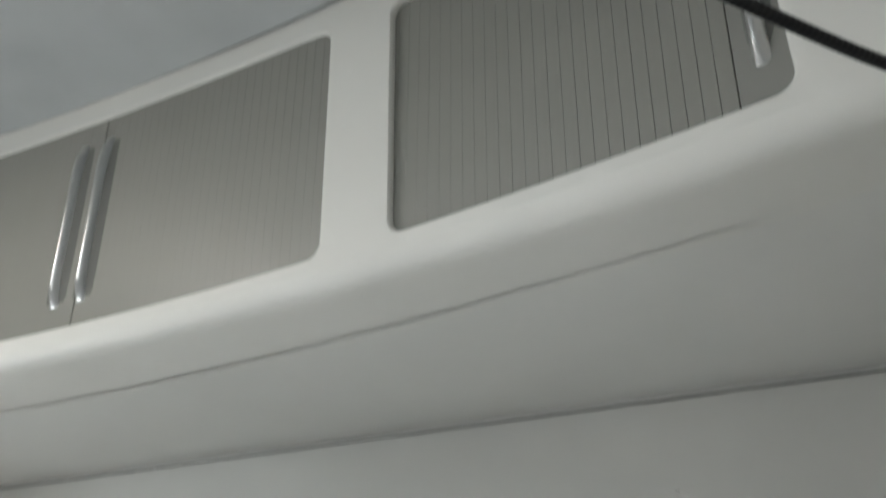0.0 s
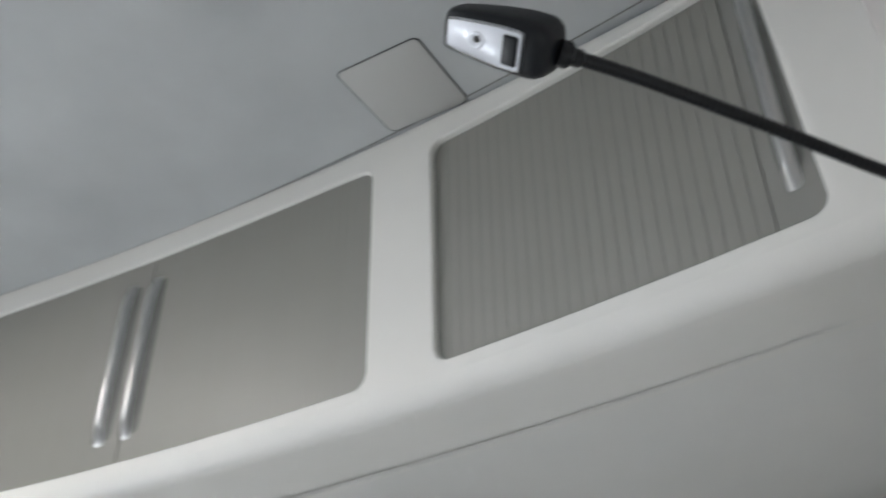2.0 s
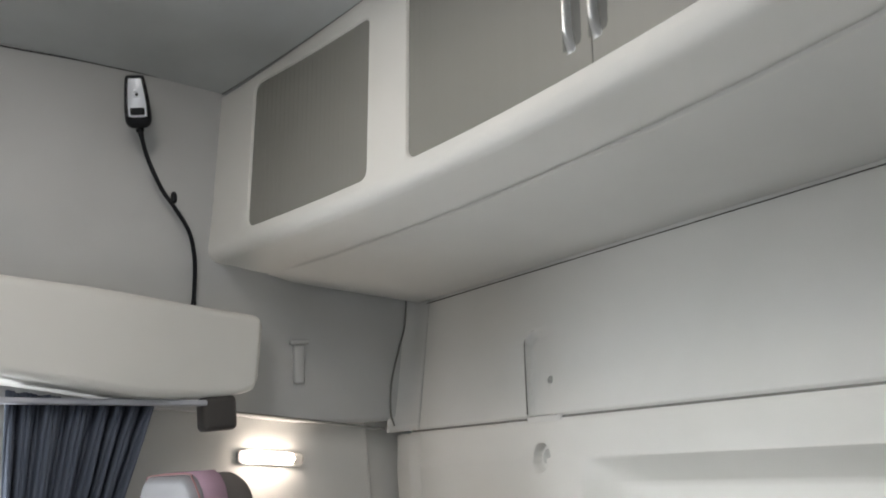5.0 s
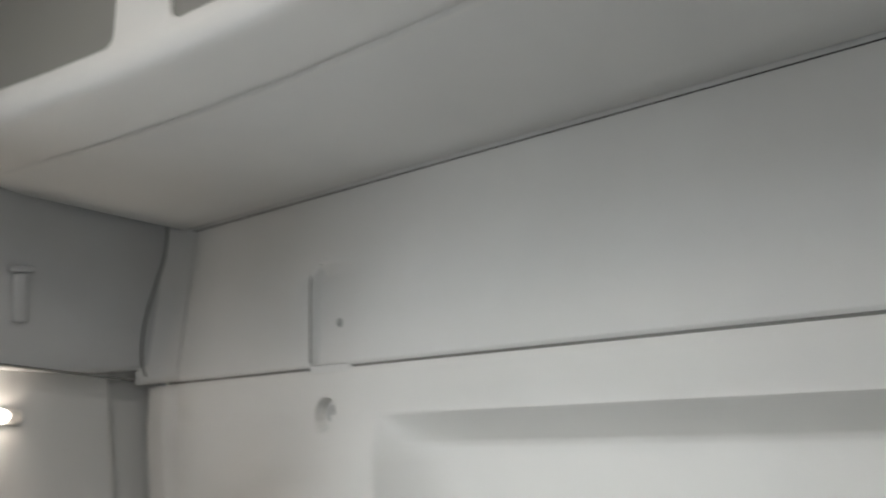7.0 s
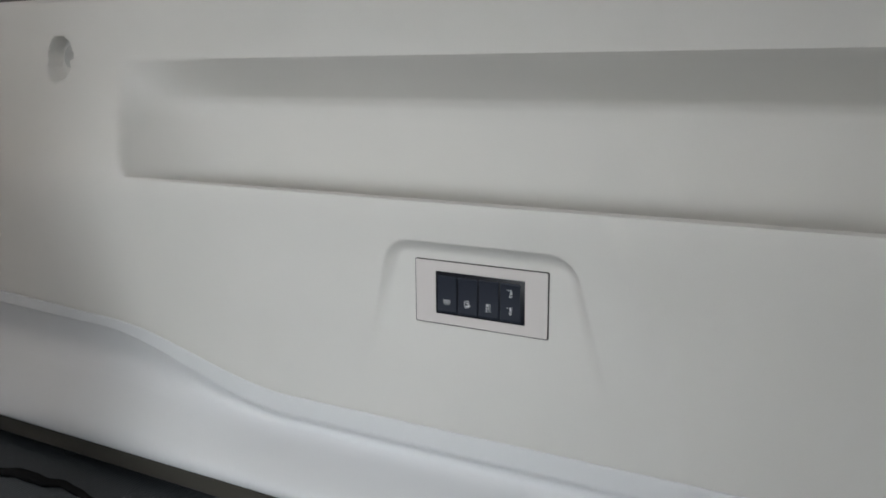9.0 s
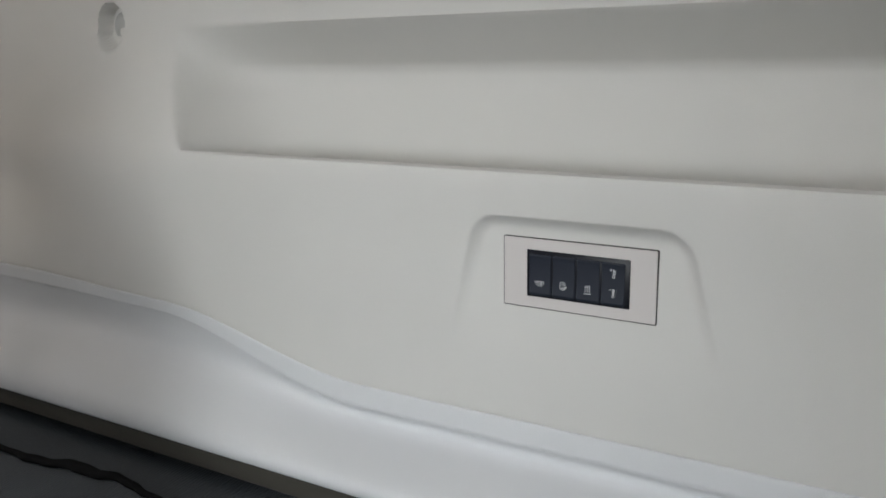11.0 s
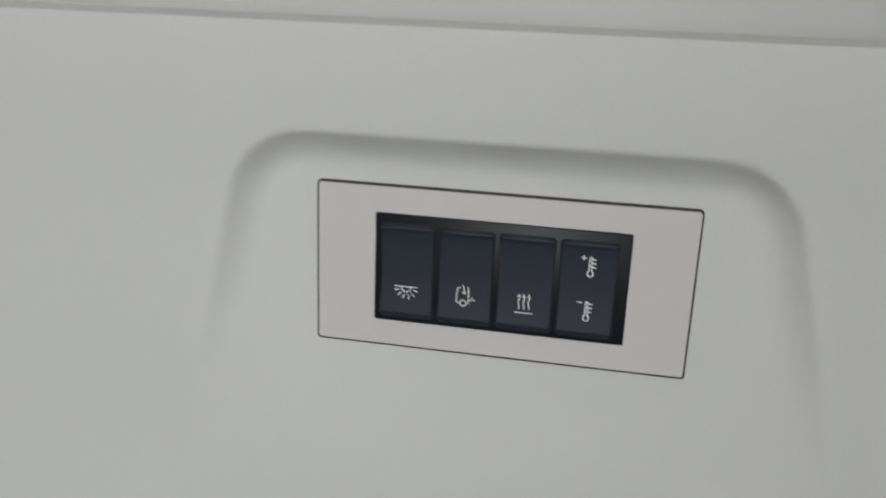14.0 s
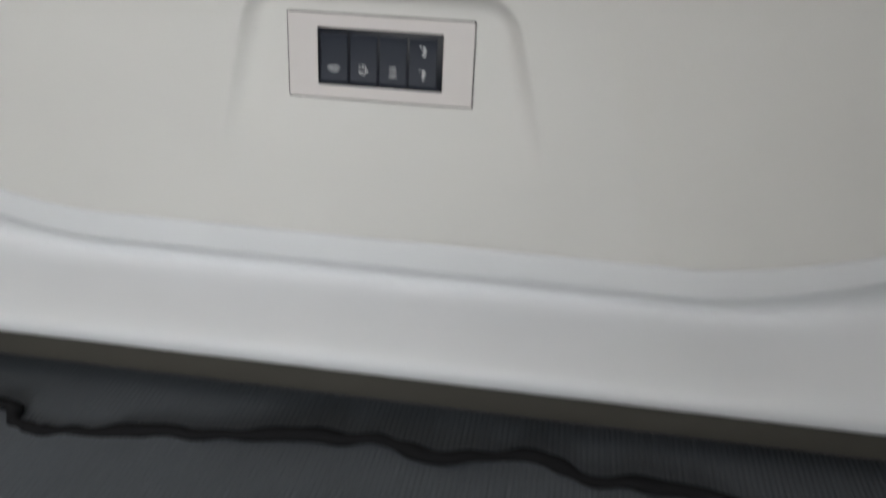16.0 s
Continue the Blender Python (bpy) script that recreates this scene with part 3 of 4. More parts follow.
def locker_fascia():
    """Curved front with three openings, its jambs, the rolled lower edge and the rounded top."""
    pts, edges = [], []
    z_low = 1.742

    def ring(loop):
        k = len(pts)
        pts.extend(Vector(p) for p in loop)
        edges.extend((k + i, k + (i + 1) % len(loop)) for i in range(len(loop)))

    n = 80
    bottom = [(-1.085 + 2.17 * i / n, z_low) for i in range(n + 1)]
    top = [(1.085 - 2.17 * i / n, fascia_top(1.085 - 2.17 * i / n) - 0.010) for i in range(n + 1)]
    ring(bottom + top)
    loops = []
    for x0, x1, depth, rise in OPEN:
        w, h = x1 - x0, ZT - ZB
        o = [(x0 + w / 2 + px, ZB + h / 2 + pz) for px, pz in plate_outline(w, h, 0.020, 6)]
        # refine the long runs so that they follow the curve
        fine = []
        for (a, b), (c, d) in zip(o, o[1:] + o[:1]):
            k = max(1, int(math.hypot(c - a, d - b) / 0.03))
            fine += [(a + (c - a) * i / k, b + (d - b) * i / k) for i in range(k)]
        if rise:
            fine = [(x, z + (rise * (1 - ((x - x0 - w / 2) / (w / 2)) ** 2) if z > ZT - 0.001 and abs(x - x0 - w / 2) < w / 2 - 0.021 else 0)) for x, z in fine]
            fine = [(x, z + (0.006 * max(0, x) / 0.418 if z > 2.0 else 0)) for x, z in fine]
        loops.append((fine, depth))
        ring(fine)
    for i in range(71):
        for j in range(14):
            pts.append(Vector((-1.04 + 2.08 * i / 70, 1.748 + 0.36 * j / 13 + 0.0007 * (i % 2))))
    v2, _, f2, *_ = geometry.delaunay_2d_cdt(pts, edges, [], 0, 1e-5)
    bm = bmesh.new()
    verts = [bm.verts.new((p.x, fascia_y(p.x, p.y), p.y)) for p in v2]

    def in_hole(x, z):
        for x0, x1, _, rise in OPEN:
            u = (x - (x0 + x1) / 2) / ((x1 - x0) / 2)
            zr = z - (0.006 * max(0, x) / 0.418 if rise and z > 2.0 else 0) - (rise * (1 - u * u) if z > 2.0 and abs(u) < 1 else 0)
            dx, dz = abs(x - (x0 + x1) / 2) - (x1 - x0) / 2 + 0.02, abs(zr - (ZB + ZT) / 2) - (ZT - ZB) / 2 + 0.02
            if math.hypot(max(dx, 0), max(dz, 0)) + min(max(dx, dz), 0) - 0.02 < 0:
                return True
        return False

    for f in f2:
        c = sum((v2[i] for i in f), Vector((0, 0))) / len(f)
        if not in_hole(c.x, c.y) and c.y < fascia_top(c.x) - 0.010 and c.y > z_low:
            bm.faces.new([verts[i] for i in f])
    bmesh.ops.delete(bm, geom=[v for v in bm.verts if not v.link_faces], context="VERTS")
    # jambs, rounded a little at the front
    for loop, deep in loops:
        rows = []
        cx, cz = sum(p[0] for p in loop) / len(loop), sum(p[1] for p in loop) / len(loop)
        for inset, depth in ((0, 0), (0.0008, 0.0012), (0.002, 0.003), (0.0025, 0.006), (0.0025, deep + 0.02)):
            row = []
            for x, z in loop:
                w = Vector((cx - x, cz - z))
                sxx = inset * (1 if w.x > 0 else -1)
                szz = inset * (1 if w.y > 0 else -1)
                row.append(bm.verts.new((x + sxx, fascia_y(x, z) + depth, z + szz)))
            rows.append(row)
        for a, b in zip(rows, rows[1:]):
            for i in range(len(a)):
                bm.faces.new((a[i], a[(i + 1) % len(a)], b[(i + 1) % len(a)], b[i]))
    # rolled lower edge, back to the joint below
    m = 60
    prof = [(0.0, z_low)] + [(0.031 * (1 - math.cos(a)), z_low - 0.031 * math.sin(a)) for a in [radians(q) for q in (8, 18, 30, 42, 54, 64, 72)]]
    rows = []
    for i in range(m + 1):
        x = -1.085 + 2.17 * i / m
        y0 = fascia_y(x, z_low)
        row = [(x, y0 + dy, z) for dy, z in prof]
        yj = under_joint(x)
        ya, za = row[-1][1], row[-1][2]
        for k in (0.15, 0.4, 0.7, 0.97, 1.0):
            y = ya + (yj - ya) * k
            z = za + (under_z(x, yj) - za) * k
            row.append((x, y, z))
        rows.append([bm.verts.new(p) for p in row])
    for a, b in zip(rows, rows[1:]):
        for i in range(len(a) - 1):
            bm.faces.new((a[i], a[i + 1], b[i + 1], b[i]))
    # rounded top edge running back above the headliner
    rows = []
    for i in range(m + 1):
        x = -1.085 + 2.17 * i / m
        zt = fascia_top(x) - 0.010
        rows.append([bm.verts.new((x, fascia_y(x, zt) + dy, zt + dz)) for dy, dz in ((0, 0), (0.0005, 0.004), (0.003, 0.008), (0.008, 0.011), (0.05, 0.013))])
    for a, b in zip(rows, rows[1:]):
        for i in range(len(a) - 1):
            bm.faces.new((a[i], a[i + 1], b[i + 1], b[i]))
    bmesh.ops.remove_doubles(bm, verts=bm.verts, dist=0.0004)
    return bm


def under_joint(x):
    return -0.230 - 0.05 * x - 0.105 * x * x


def under_z(x, y):
    return 1.638 + 0.13 * (0.139 - y)


lockers = holder("overhead_locker", Matrix.Translation((0, 0.1, 1.64)))
lockers_inv = lockers.matrix_world.inverted()
tagged(lockers, "cream plastic overhead locker with greige slatted shutter doors", "cabinet")


def locker_part(name, bm, mat, parent=lockers, label="", smooth=True):
    ob = part(name, bm, mat, parent, label, smooth)
    if parent is lockers:
        ob.matrix_basis = lockers_inv
    return ob


creased(locker_part("body", locker_fascia(), M_CREAM, label="curved cream plastic front"), 40)
creased(locker_part("underside", sheet(spaced((-1.13, 1.13, 0.03)), [0, 0.01, 0.03, 0.2, 0.4, 0.6, 0.8, 0.97, 0.99, 1.0], lambda x, u: (x, under_joint(x) + 0.0003 + (upper_y(1.638) - 0.003 - under_joint(x)) * u, under_z(x, under_joint(x) + (upper_y(1.638) - under_joint(x)) * u) + 0.0002 + 0.005 * step(0.97, 1, u)), lambda x, y, z: (x, y, z + 0.03)), M_UNDER, label="grey plastic underside panel"), 60)
locker_part("joint", sheet(spaced((-1.1, 1.1, 0.05)), [-0.02, 0.02], lambda x, u: (x, under_joint(x) + u, under_z(x, under_joint(x)) + 0.0012)), M_UNDER)


line = [Vector((x, fascia_y(x, fascia_top(x) - 0.010) + 0.0012, ceiling_z(x, fascia_y(x, 2.14)) - 0.0004)) for x in spaced((-1.04, 1.04, 0.04))]
locker_part("joint", tube(line, 0.0010, 8), M_BACK, label="thin grey joint to the headliner")
line = [Vector((x, upper_y(1.634) - 0.0008, 1.6345)) for x in spaced((-1.11, 1.11, 0.05))]
locker_part("joint", tube(line, 0.0012, 8), M_LINE, label="dark joint along the rear wall")


def tangent(x):
    return math.atan(-0.035 - 0.28 * x)


def tambour(x0, x1, handle_x, RECESS, plain=None):
    """One slatted shutter: backing, slats and a grip; plain: the stretch with no slats."""
    height = ZT - ZB + 0.045
    zc = (ZT + ZB) / 2 + 0.006
    lean = math.atan(0.115)

    def back(x, u):
        z = zc - height / 2 + height * u
        return (x, fascia_y(x, z) + RECESS + 0.005, z)

    door = locker_part("door", sheet(spaced((x0, x1, 0.02)), [0, 1], back, lambda x, y, z: (x, y + 0.012, z)), M_BACK)
    pitch = 0.0152
    a, b = (x0, x1) if plain is None else (x0 if plain[0] > x0 + 0.05 else plain[1], plain[0] if plain[0] > x0 + 0.05 else x1)
    count = round((b - a) / pitch)
    pitch = (b - a) / count
    slat_mesh = block(-pitch / 2 + 0.00001, pitch / 2 - 0.00001, -0.0025, 0.0025, -height / 2, height / 2, 0.00005, 1)
    first = None
    for i in range(count):
        x = a + pitch * (i + 0.5)
        m = Matrix.Translation((x, fascia_y(x, zc) + RECESS + 0.0022, zc)) @ Matrix.Rotation(tangent(x), 4, "Z") @ Matrix.Rotation(-lean, 4, "X")
        if first is None:
            first = part("slat", slat_mesh, M_SLAT, door, smooth=False, m=m)
        else:
            s = new("slat", first.data)
            s.parent = door
            s.matrix_basis = m
    if plain is not None:
        xm = (plain[0] + plain[1]) / 2
        w = plain[1] - plain[0] - 0.0002
        m = Matrix.Translation((xm, fascia_y(xm, zc) + RECESS + 0.001, zc)) @ Matrix.Rotation(tangent(xm), 4, "Z") @ Matrix.Rotation(-lean, 4, "X")
        part("edge_strip", block(-w / 2, w / 2, -0.003, 0.003, -height / 2, height / 2, 0.0006, 1), M_STRIP, door, smooth=False, m=m)
    if handle_x is None:
        return door
    m = Matrix.Translation((handle_x, fascia_y(handle_x, zc) + RECESS - 0.0004, 1.927)) @ Matrix.Rotation(tangent(handle_x), 4, "Z") @ Matrix.Rotation(-lean, 4, "X")
    handle = part("handle", grip(), M_HANDLE, door, "satin metal grip", m=m)
    part("finger_scoop", scoop(), M_GRIPBACK, handle, "dark satin scoop beside the grip")
    return door


def ridge(prof, ends):
    bm = bmesh.new()
    rows = [[bm.verts.new((x, y * k, z)) for x, y in prof] for z, k in ends]
    for p, q in zip(rows, rows[1:]):
        for i in range(len(prof) - 1):
            bm.faces.new((p[i], p[i + 1], q[i + 1], q[i]))
    bmesh.ops.remove_doubles(bm, verts=bm.verts, dist=0.0001)
    return bm


def grip():
    """Slim upright bar with a rounded ridge; its ends slant back to the door."""
    L = 0.135
    prof = [(-0.0088, 0.0006), (-0.0080, -0.005), (-0.0066, -0.0095), (-0.0044, -0.0125), (-0.0016, -0.0137), (0.0012, -0.0128), (0.0040, -0.0098), (0.0062, -0.0060), (0.0080, 0.0006)]
    return ridge(prof, ((-L, 0.0), (-L + 0.003, 0.15), (-L + 0.012, 0.50), (-L + 0.022, 0.84), (-L + 0.032, 1.0), (L - 0.045, 1.0), (L - 0.025, 0.8), (L - 0.008, 0.3), (L, 0.0)))


def scoop():
    """Shallow swelling that runs out softly to both sides of the bar."""
    L = 0.128
    prof = [(-0.0175, 0.0002), (-0.0140, -0.0010), (-0.0100, -0.0026), (-0.0070, -0.0034), (0.0030, -0.0050), (0.0070, -0.0042), (0.0120, -0.0024), (0.0170, -0.0009), (0.0215, 0.0002)]
    return ridge(prof, ((-L, 0.0), (-L + 0.010, 0.35), (-L + 0.030, 0.85), (-L + 0.05, 1.0), (L - 0.07, 1.0), (L - 0.04, 0.8), (L - 0.012, 0.3), (L, 0.0)))


tambour(-0.938, -0.535, None, 0.0055)
tambour(-0.448, -0.0085, -0.047, 0.0055)
tambour(-0.0065, 0.432, 0.004, 0.0055)
tambour(0.505, 0.955, 0.924, 0.011, (0.899, 0.955))
# solid near-black bar; its colour gives the shade of an open gap
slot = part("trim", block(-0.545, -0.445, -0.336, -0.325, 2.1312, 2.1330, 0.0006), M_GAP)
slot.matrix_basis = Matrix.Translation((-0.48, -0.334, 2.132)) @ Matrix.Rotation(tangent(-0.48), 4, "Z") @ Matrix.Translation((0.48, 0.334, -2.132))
tagged(slot, "near-black bar painted as the shaded gap between headliner and locker", "gap", kind="structure")

# ---- switch panel ----
PANEL = Matrix.Translation((0, -0.0025, 0.9975)) @ Matrix.Rotation(radians(85.6), 4, "X")
switch_panel = part("switch_panel", slab(plate_outline(0.1460, 0.0660, 0.0016), -0.008, 0.0005), M_LINE, m=PANEL)
tagged(switch_panel, "taupe panel with four black rocker switches on rear wall", "switch panel")


def framed_plate():
    """Plate with a rectangular hole for the switch block."""
    bm = bmesh.new()
    rings = []
    hole = [(0.0490, 0.0220), (-0.0490, 0.0220), (-0.0490, -0.0220), (0.0490, -0.0220)]
    n = 5
    inner = []
    for (x, y), (sx, sy), a0 in zip(hole, ((1, 1), (-1, 1), (-1, -1), (1, -1)), (0, 90, 180, 270)):
        for i in range(n + 1):
            a = radians(a0 + 90 * i / n)
            inner.append((x - sx * 0.0008 + 0.0008 * math.cos(a), y - sy * 0.0008 + 0.0008 * math.sin(a)))
    outer = plate_outline(0.1446, 0.0646, 0.0012, n)
    trim_outer = plate_outline(0.1438, 0.0638, 0.0010, n)
    for loop, z in ((outer, -0.003), (outer, 0.0007), (trim_outer, 0.0010), ([(x * 1.006, y * 1.01) for x, y in inner], 0.0010), (inner, 0.0007), (inner, -0.003)):
        rings.append([bm.verts.new((x, y, z)) for x, y in loop])
    for a, b in zip(rings, rings[1:]):
        for i in range(len(a)):
            bm.faces.new((a[i], a[(i + 1) % len(a)], b[(i + 1) % len(a)], b[i]))
    return bm


creased(part("plate", framed_plate(), M_PLATE, switch_panel, "flat taupe plastic plate"), 30)
part("bezel", slab(plate_outline(0.0976, 0.0436, 0.0008), -0.002, 0.0009, 0.0003), M_BEZEL, switch_panel, "black switch surround")


def rocker_shape(w, h, tilt=-0.0003):
    """Rocker key, a little hollow, with a ridge near its top edge."""
    us = [-1, -0.97, -0.9, -0.5, 0, 0.5, 0.9, 0.97, 1]
    vs = [-1, -0.975, -0.93, -0.85, -0.5, 0, 0.5, 0.80, 0.86, 0.88, 0.90, 0.93, 0.96, 0.985, 1]
    def at(u, v):
        z = 0.0025 + tilt * v - 0.0013 * (1 - v * v)
        z -= 0.0016 * step(0.90, 1.0, abs(u)) + 0.0012 * step(0.93, 1.0, abs(v))
        z += 0.0002 * step(0.865, 0.895, v)
        round_in = 0.06 * step(0.90, 1.0, abs(v)) ** 2
        return (u * (1 - round_in) * w / 2, v * h / 2, z)
    return sheet(us, vs, at, lambda x, y, z: (x, y, -0.001))


def strokes(lines, width, z, scale, ox, oy):
    """Flat printed strokes along polylines."""
    bm = bmesh.new()
    for line in lines:
        p = [Vector((ox + x * scale, oy + y * scale)) for x, y in line]
        rows = []
        for i, q in enumerate(p):
            d = (p[min(i + 1, len(p) - 1)] - p[max(i - 1, 0)]).normalized()
            n = Vector((-d.y, d.x)) * width / 2
            rows.append((bm.verts.new((q.x + n.x, q.y + n.y, z)), bm.verts.new((q.x - n.x, q.y - n.y, z))))
        for a, b in zip(rows, rows[1:]):
            bm.faces.new((a[0], a[1], b[1], b[0]))
    return bm


def arc(cx, cy, r, a0, a1, n=10):
    return [(cx + r * math.cos(radians(a0 + (a1 - a0) * i / n)), cy + r * math.sin(radians(a0 + (a1 - a0) * i / n))) for i in range(n + 1)]


def ray_line(a, r0, r1):
    c, s = math.cos(radians(a)), math.sin(radians(a))
    return [(r0 * c, r0 * s + 0.45), (r1 * c, r1 * s + 0.45)]


ICON_LIGHT = [[(-1.25, 0.5), (1.25, 0.5)], arc(0, 0.45, 0.50, 180, 360)] + [ray_line(a, 0.75, 1.3) for a in (198, 228, 255, 285, 312, 342)]
ICON_CAB = [[(-0.35, 0.85), (-0.62, 0.8), (-0.72, 0.3), (-0.80, -0.55), (-0.65, -0.72), (-0.42, -0.72)], [(0.30, 0.9), (0.42, 0.85), (0.42, -0.72), (0.22, -0.72)], arc(-0.10, -0.72, 0.30, 0, 360, 16), [(0.42, -0.35), (0.75, -0.35)], [(0.78, 0.0), (0.78, -0.35), (1.1, -0.35)], [(-0.25, 1.1), (-0.05, 0.95), (-0.02, 0.25)], [(-0.25, 0.45), (-0.02, 0.20), (0.20, 0.45)]]


def heat(x):
    w = [(x + 0.06 * math.sin(q * 2 * math.pi / 8), -0.62 + 1.35 * q / 12) for q in range(13)]
    return [w, [(x - 0.15, 0.62), (x, 0.95), (x + 0.15, 0.62)]]


ICON_HEAT = heat(-0.48) + heat(0.0) + heat(0.48) + [[(-0.85, -0.95), (0.85, -0.95)]]


def thermometer(plus):
    lines = [arc(0.1, -0.70, 0.28, 115, 425, 14), [(-0.02, -0.45), (-0.02, 0.85)], arc(0.10, 0.85, 0.12, 180, 0, 6), [(0.22, 0.85), (0.22, -0.45)], [(0.22, 0.75), (0.62, 0.75)], [(0.22, 0.35), (0.62, 0.35)], [(0.22, -0.05), (0.62, -0.05)], [(-0.85, 0.85), (-0.30, 0.85)]]
    if plus:
        lines.append([(-0.575, 1.12), (-0.575, 0.58)])
    return lines


KEY_X = [-0.0359, -0.0127, 0.0105, 0.0337]
for i, x in enumerate(KEY_X):
    w = 0.0226
    sw = part("switch", rocker_shape(w, 0.0382), M_SWITCH, switch_panel, "blue-black rocker switch with white symbol", m=Matrix.Translation((x, -0.0009, 0.0)))
    creased(sw, 50)
    if i < 3:
        size, drop = ((0.0038, -0.0078), (0.0040, -0.0073), (0.0040, -0.0078))[i]
        part("symbol", strokes((ICON_LIGHT, ICON_CAB, ICON_HEAT)[i], 0.00036, 0.0022, size, 0, drop), M_ICON, sw, "white printed symbol", smooth=False)
    else:
        part("symbol", strokes(thermometer(True), 0.00040, 0.0020, 0.0039, 0.0004, 0.0093), M_ICON, sw, "white printed thermometer", smooth=False)
        part("symbol", strokes(thermometer(False), 0.00040, 0.0023, 0.0039, 0.0002, -0.0082), M_ICON, sw, "white printed thermometer", smooth=False)


# ---- side bins over the curtains ----
def side_bin(sx):
    """Long white bin on the side wall: bowed face, rounded edges and rear end."""
    def top(y):
        return chain(((-2.0, 1.72), (-0.95, 1.675), (-0.75, 1.650), (-0.52, 1.618), (-0.38, 1.596), (-0.366, 1.590), (-0.356, 1.576)), y)

    def low(y):
        return smooth_chain(((-2.0, 1.56), (-0.94, 1.488), (-0.78, 1.460), (-0.64, 1.430), (-0.56, 1.4235), (-0.42, 1.4235), (-0.385, 1.427), (-0.370, 1.432), (-0.362, 1.440), (-0.356, 1.452)), y)

    def face(y):
        return 1.045 - 0.035 * step(-0.45, -0.75, y)

    def at(y, v):
        a, b = low(y), top(y)
        z = a + (b - a) * v
        edge = 0.009 * (step(0.05, 0, v) + step(0.95, 1, v)) + 0.010 * step(-0.366, -0.356, y)
        return (sx * (face(y) + edge), y - 0.15 * (1.58 - z) * step(-0.50, -0.37, y), z)

    vs = [0, 0.02, 0.05, 0.1, 0.5, 0.9, 0.95, 0.98, 1]
    b = part("side_bin", sheet(spaced((-2.0, -1.0, 0.1), (-1.0, -0.42, 0.03), (-0.42, -0.372, 0.01), (-0.372, -0.356, 0.004)), vs, at, lambda x, y, z: (sx * 1.18, y, z)), M_CREAM)
    return tagged(creased(b, 55), "cream plastic storage bin along the side wall", "bin", "side bins")


side_bin(-1)
side_bin(1)


# ---- gooseneck reading lamps ----
def frame_on(axis, face):
    """Axes with y along the lamp and z out of its lens."""
    y = Vector(axis).normalized()
    z = Vector(face)
    z = (z - y * z.dot(y)).normalized()
    x = y.cross(z)
    return Matrix((x, y, z)).transposed().to_4x4()


def head_shell():
    """Deep tapered housing, 0.071 long, lens side flat towards +z, rounded back."""
    bm = bmesh.new()
    rows = []
    n = 28
    for s, w, d, top in ((0.0, 0.0085, 0.008, -0.009), (0.0010, 0.0112, 0.0112, -0.0055), (0.0035, 0.0145, 0.0148, -0.0022), (0.008, 0.0168, 0.0170, -0.0004), (0.014, 0.0176, 0.0178, 0.0), (0.024, 0.0176, 0.0178, 0.0), (0.040, 0.0164, 0.0165, 0.0), (0.056, 0.0146, 0.0140, 0.0), (0.066, 0.0132, 0.0120, 0.0), (0.0695, 0.0122, 0.0106, -0.0006), (0.0712, 0.0095, 0.008, -0.003)):
        ring = []
        for k in range(n):
            a = 2 * math.pi * (k + 0.5) / n
            c, sn = math.cos(a), math.sin(a)
            x = math.copysign(abs(c) ** 0.5, c) * w
            z = math.copysign(abs(sn) ** 0.5, sn) * d - d + top
            ring.append(bm.verts.new((x, s, z)))
        rows.append(ring)
    for a, b in zip(rows, rows[1:]):
        for k in range(n):
            bm.faces.new((a[k], a[(k + 1) % n], b[(k + 1) % n], b[k]))
    bm.faces.new(rows[0][::-1])
    bm.faces.new(rows[-1])
    return bm


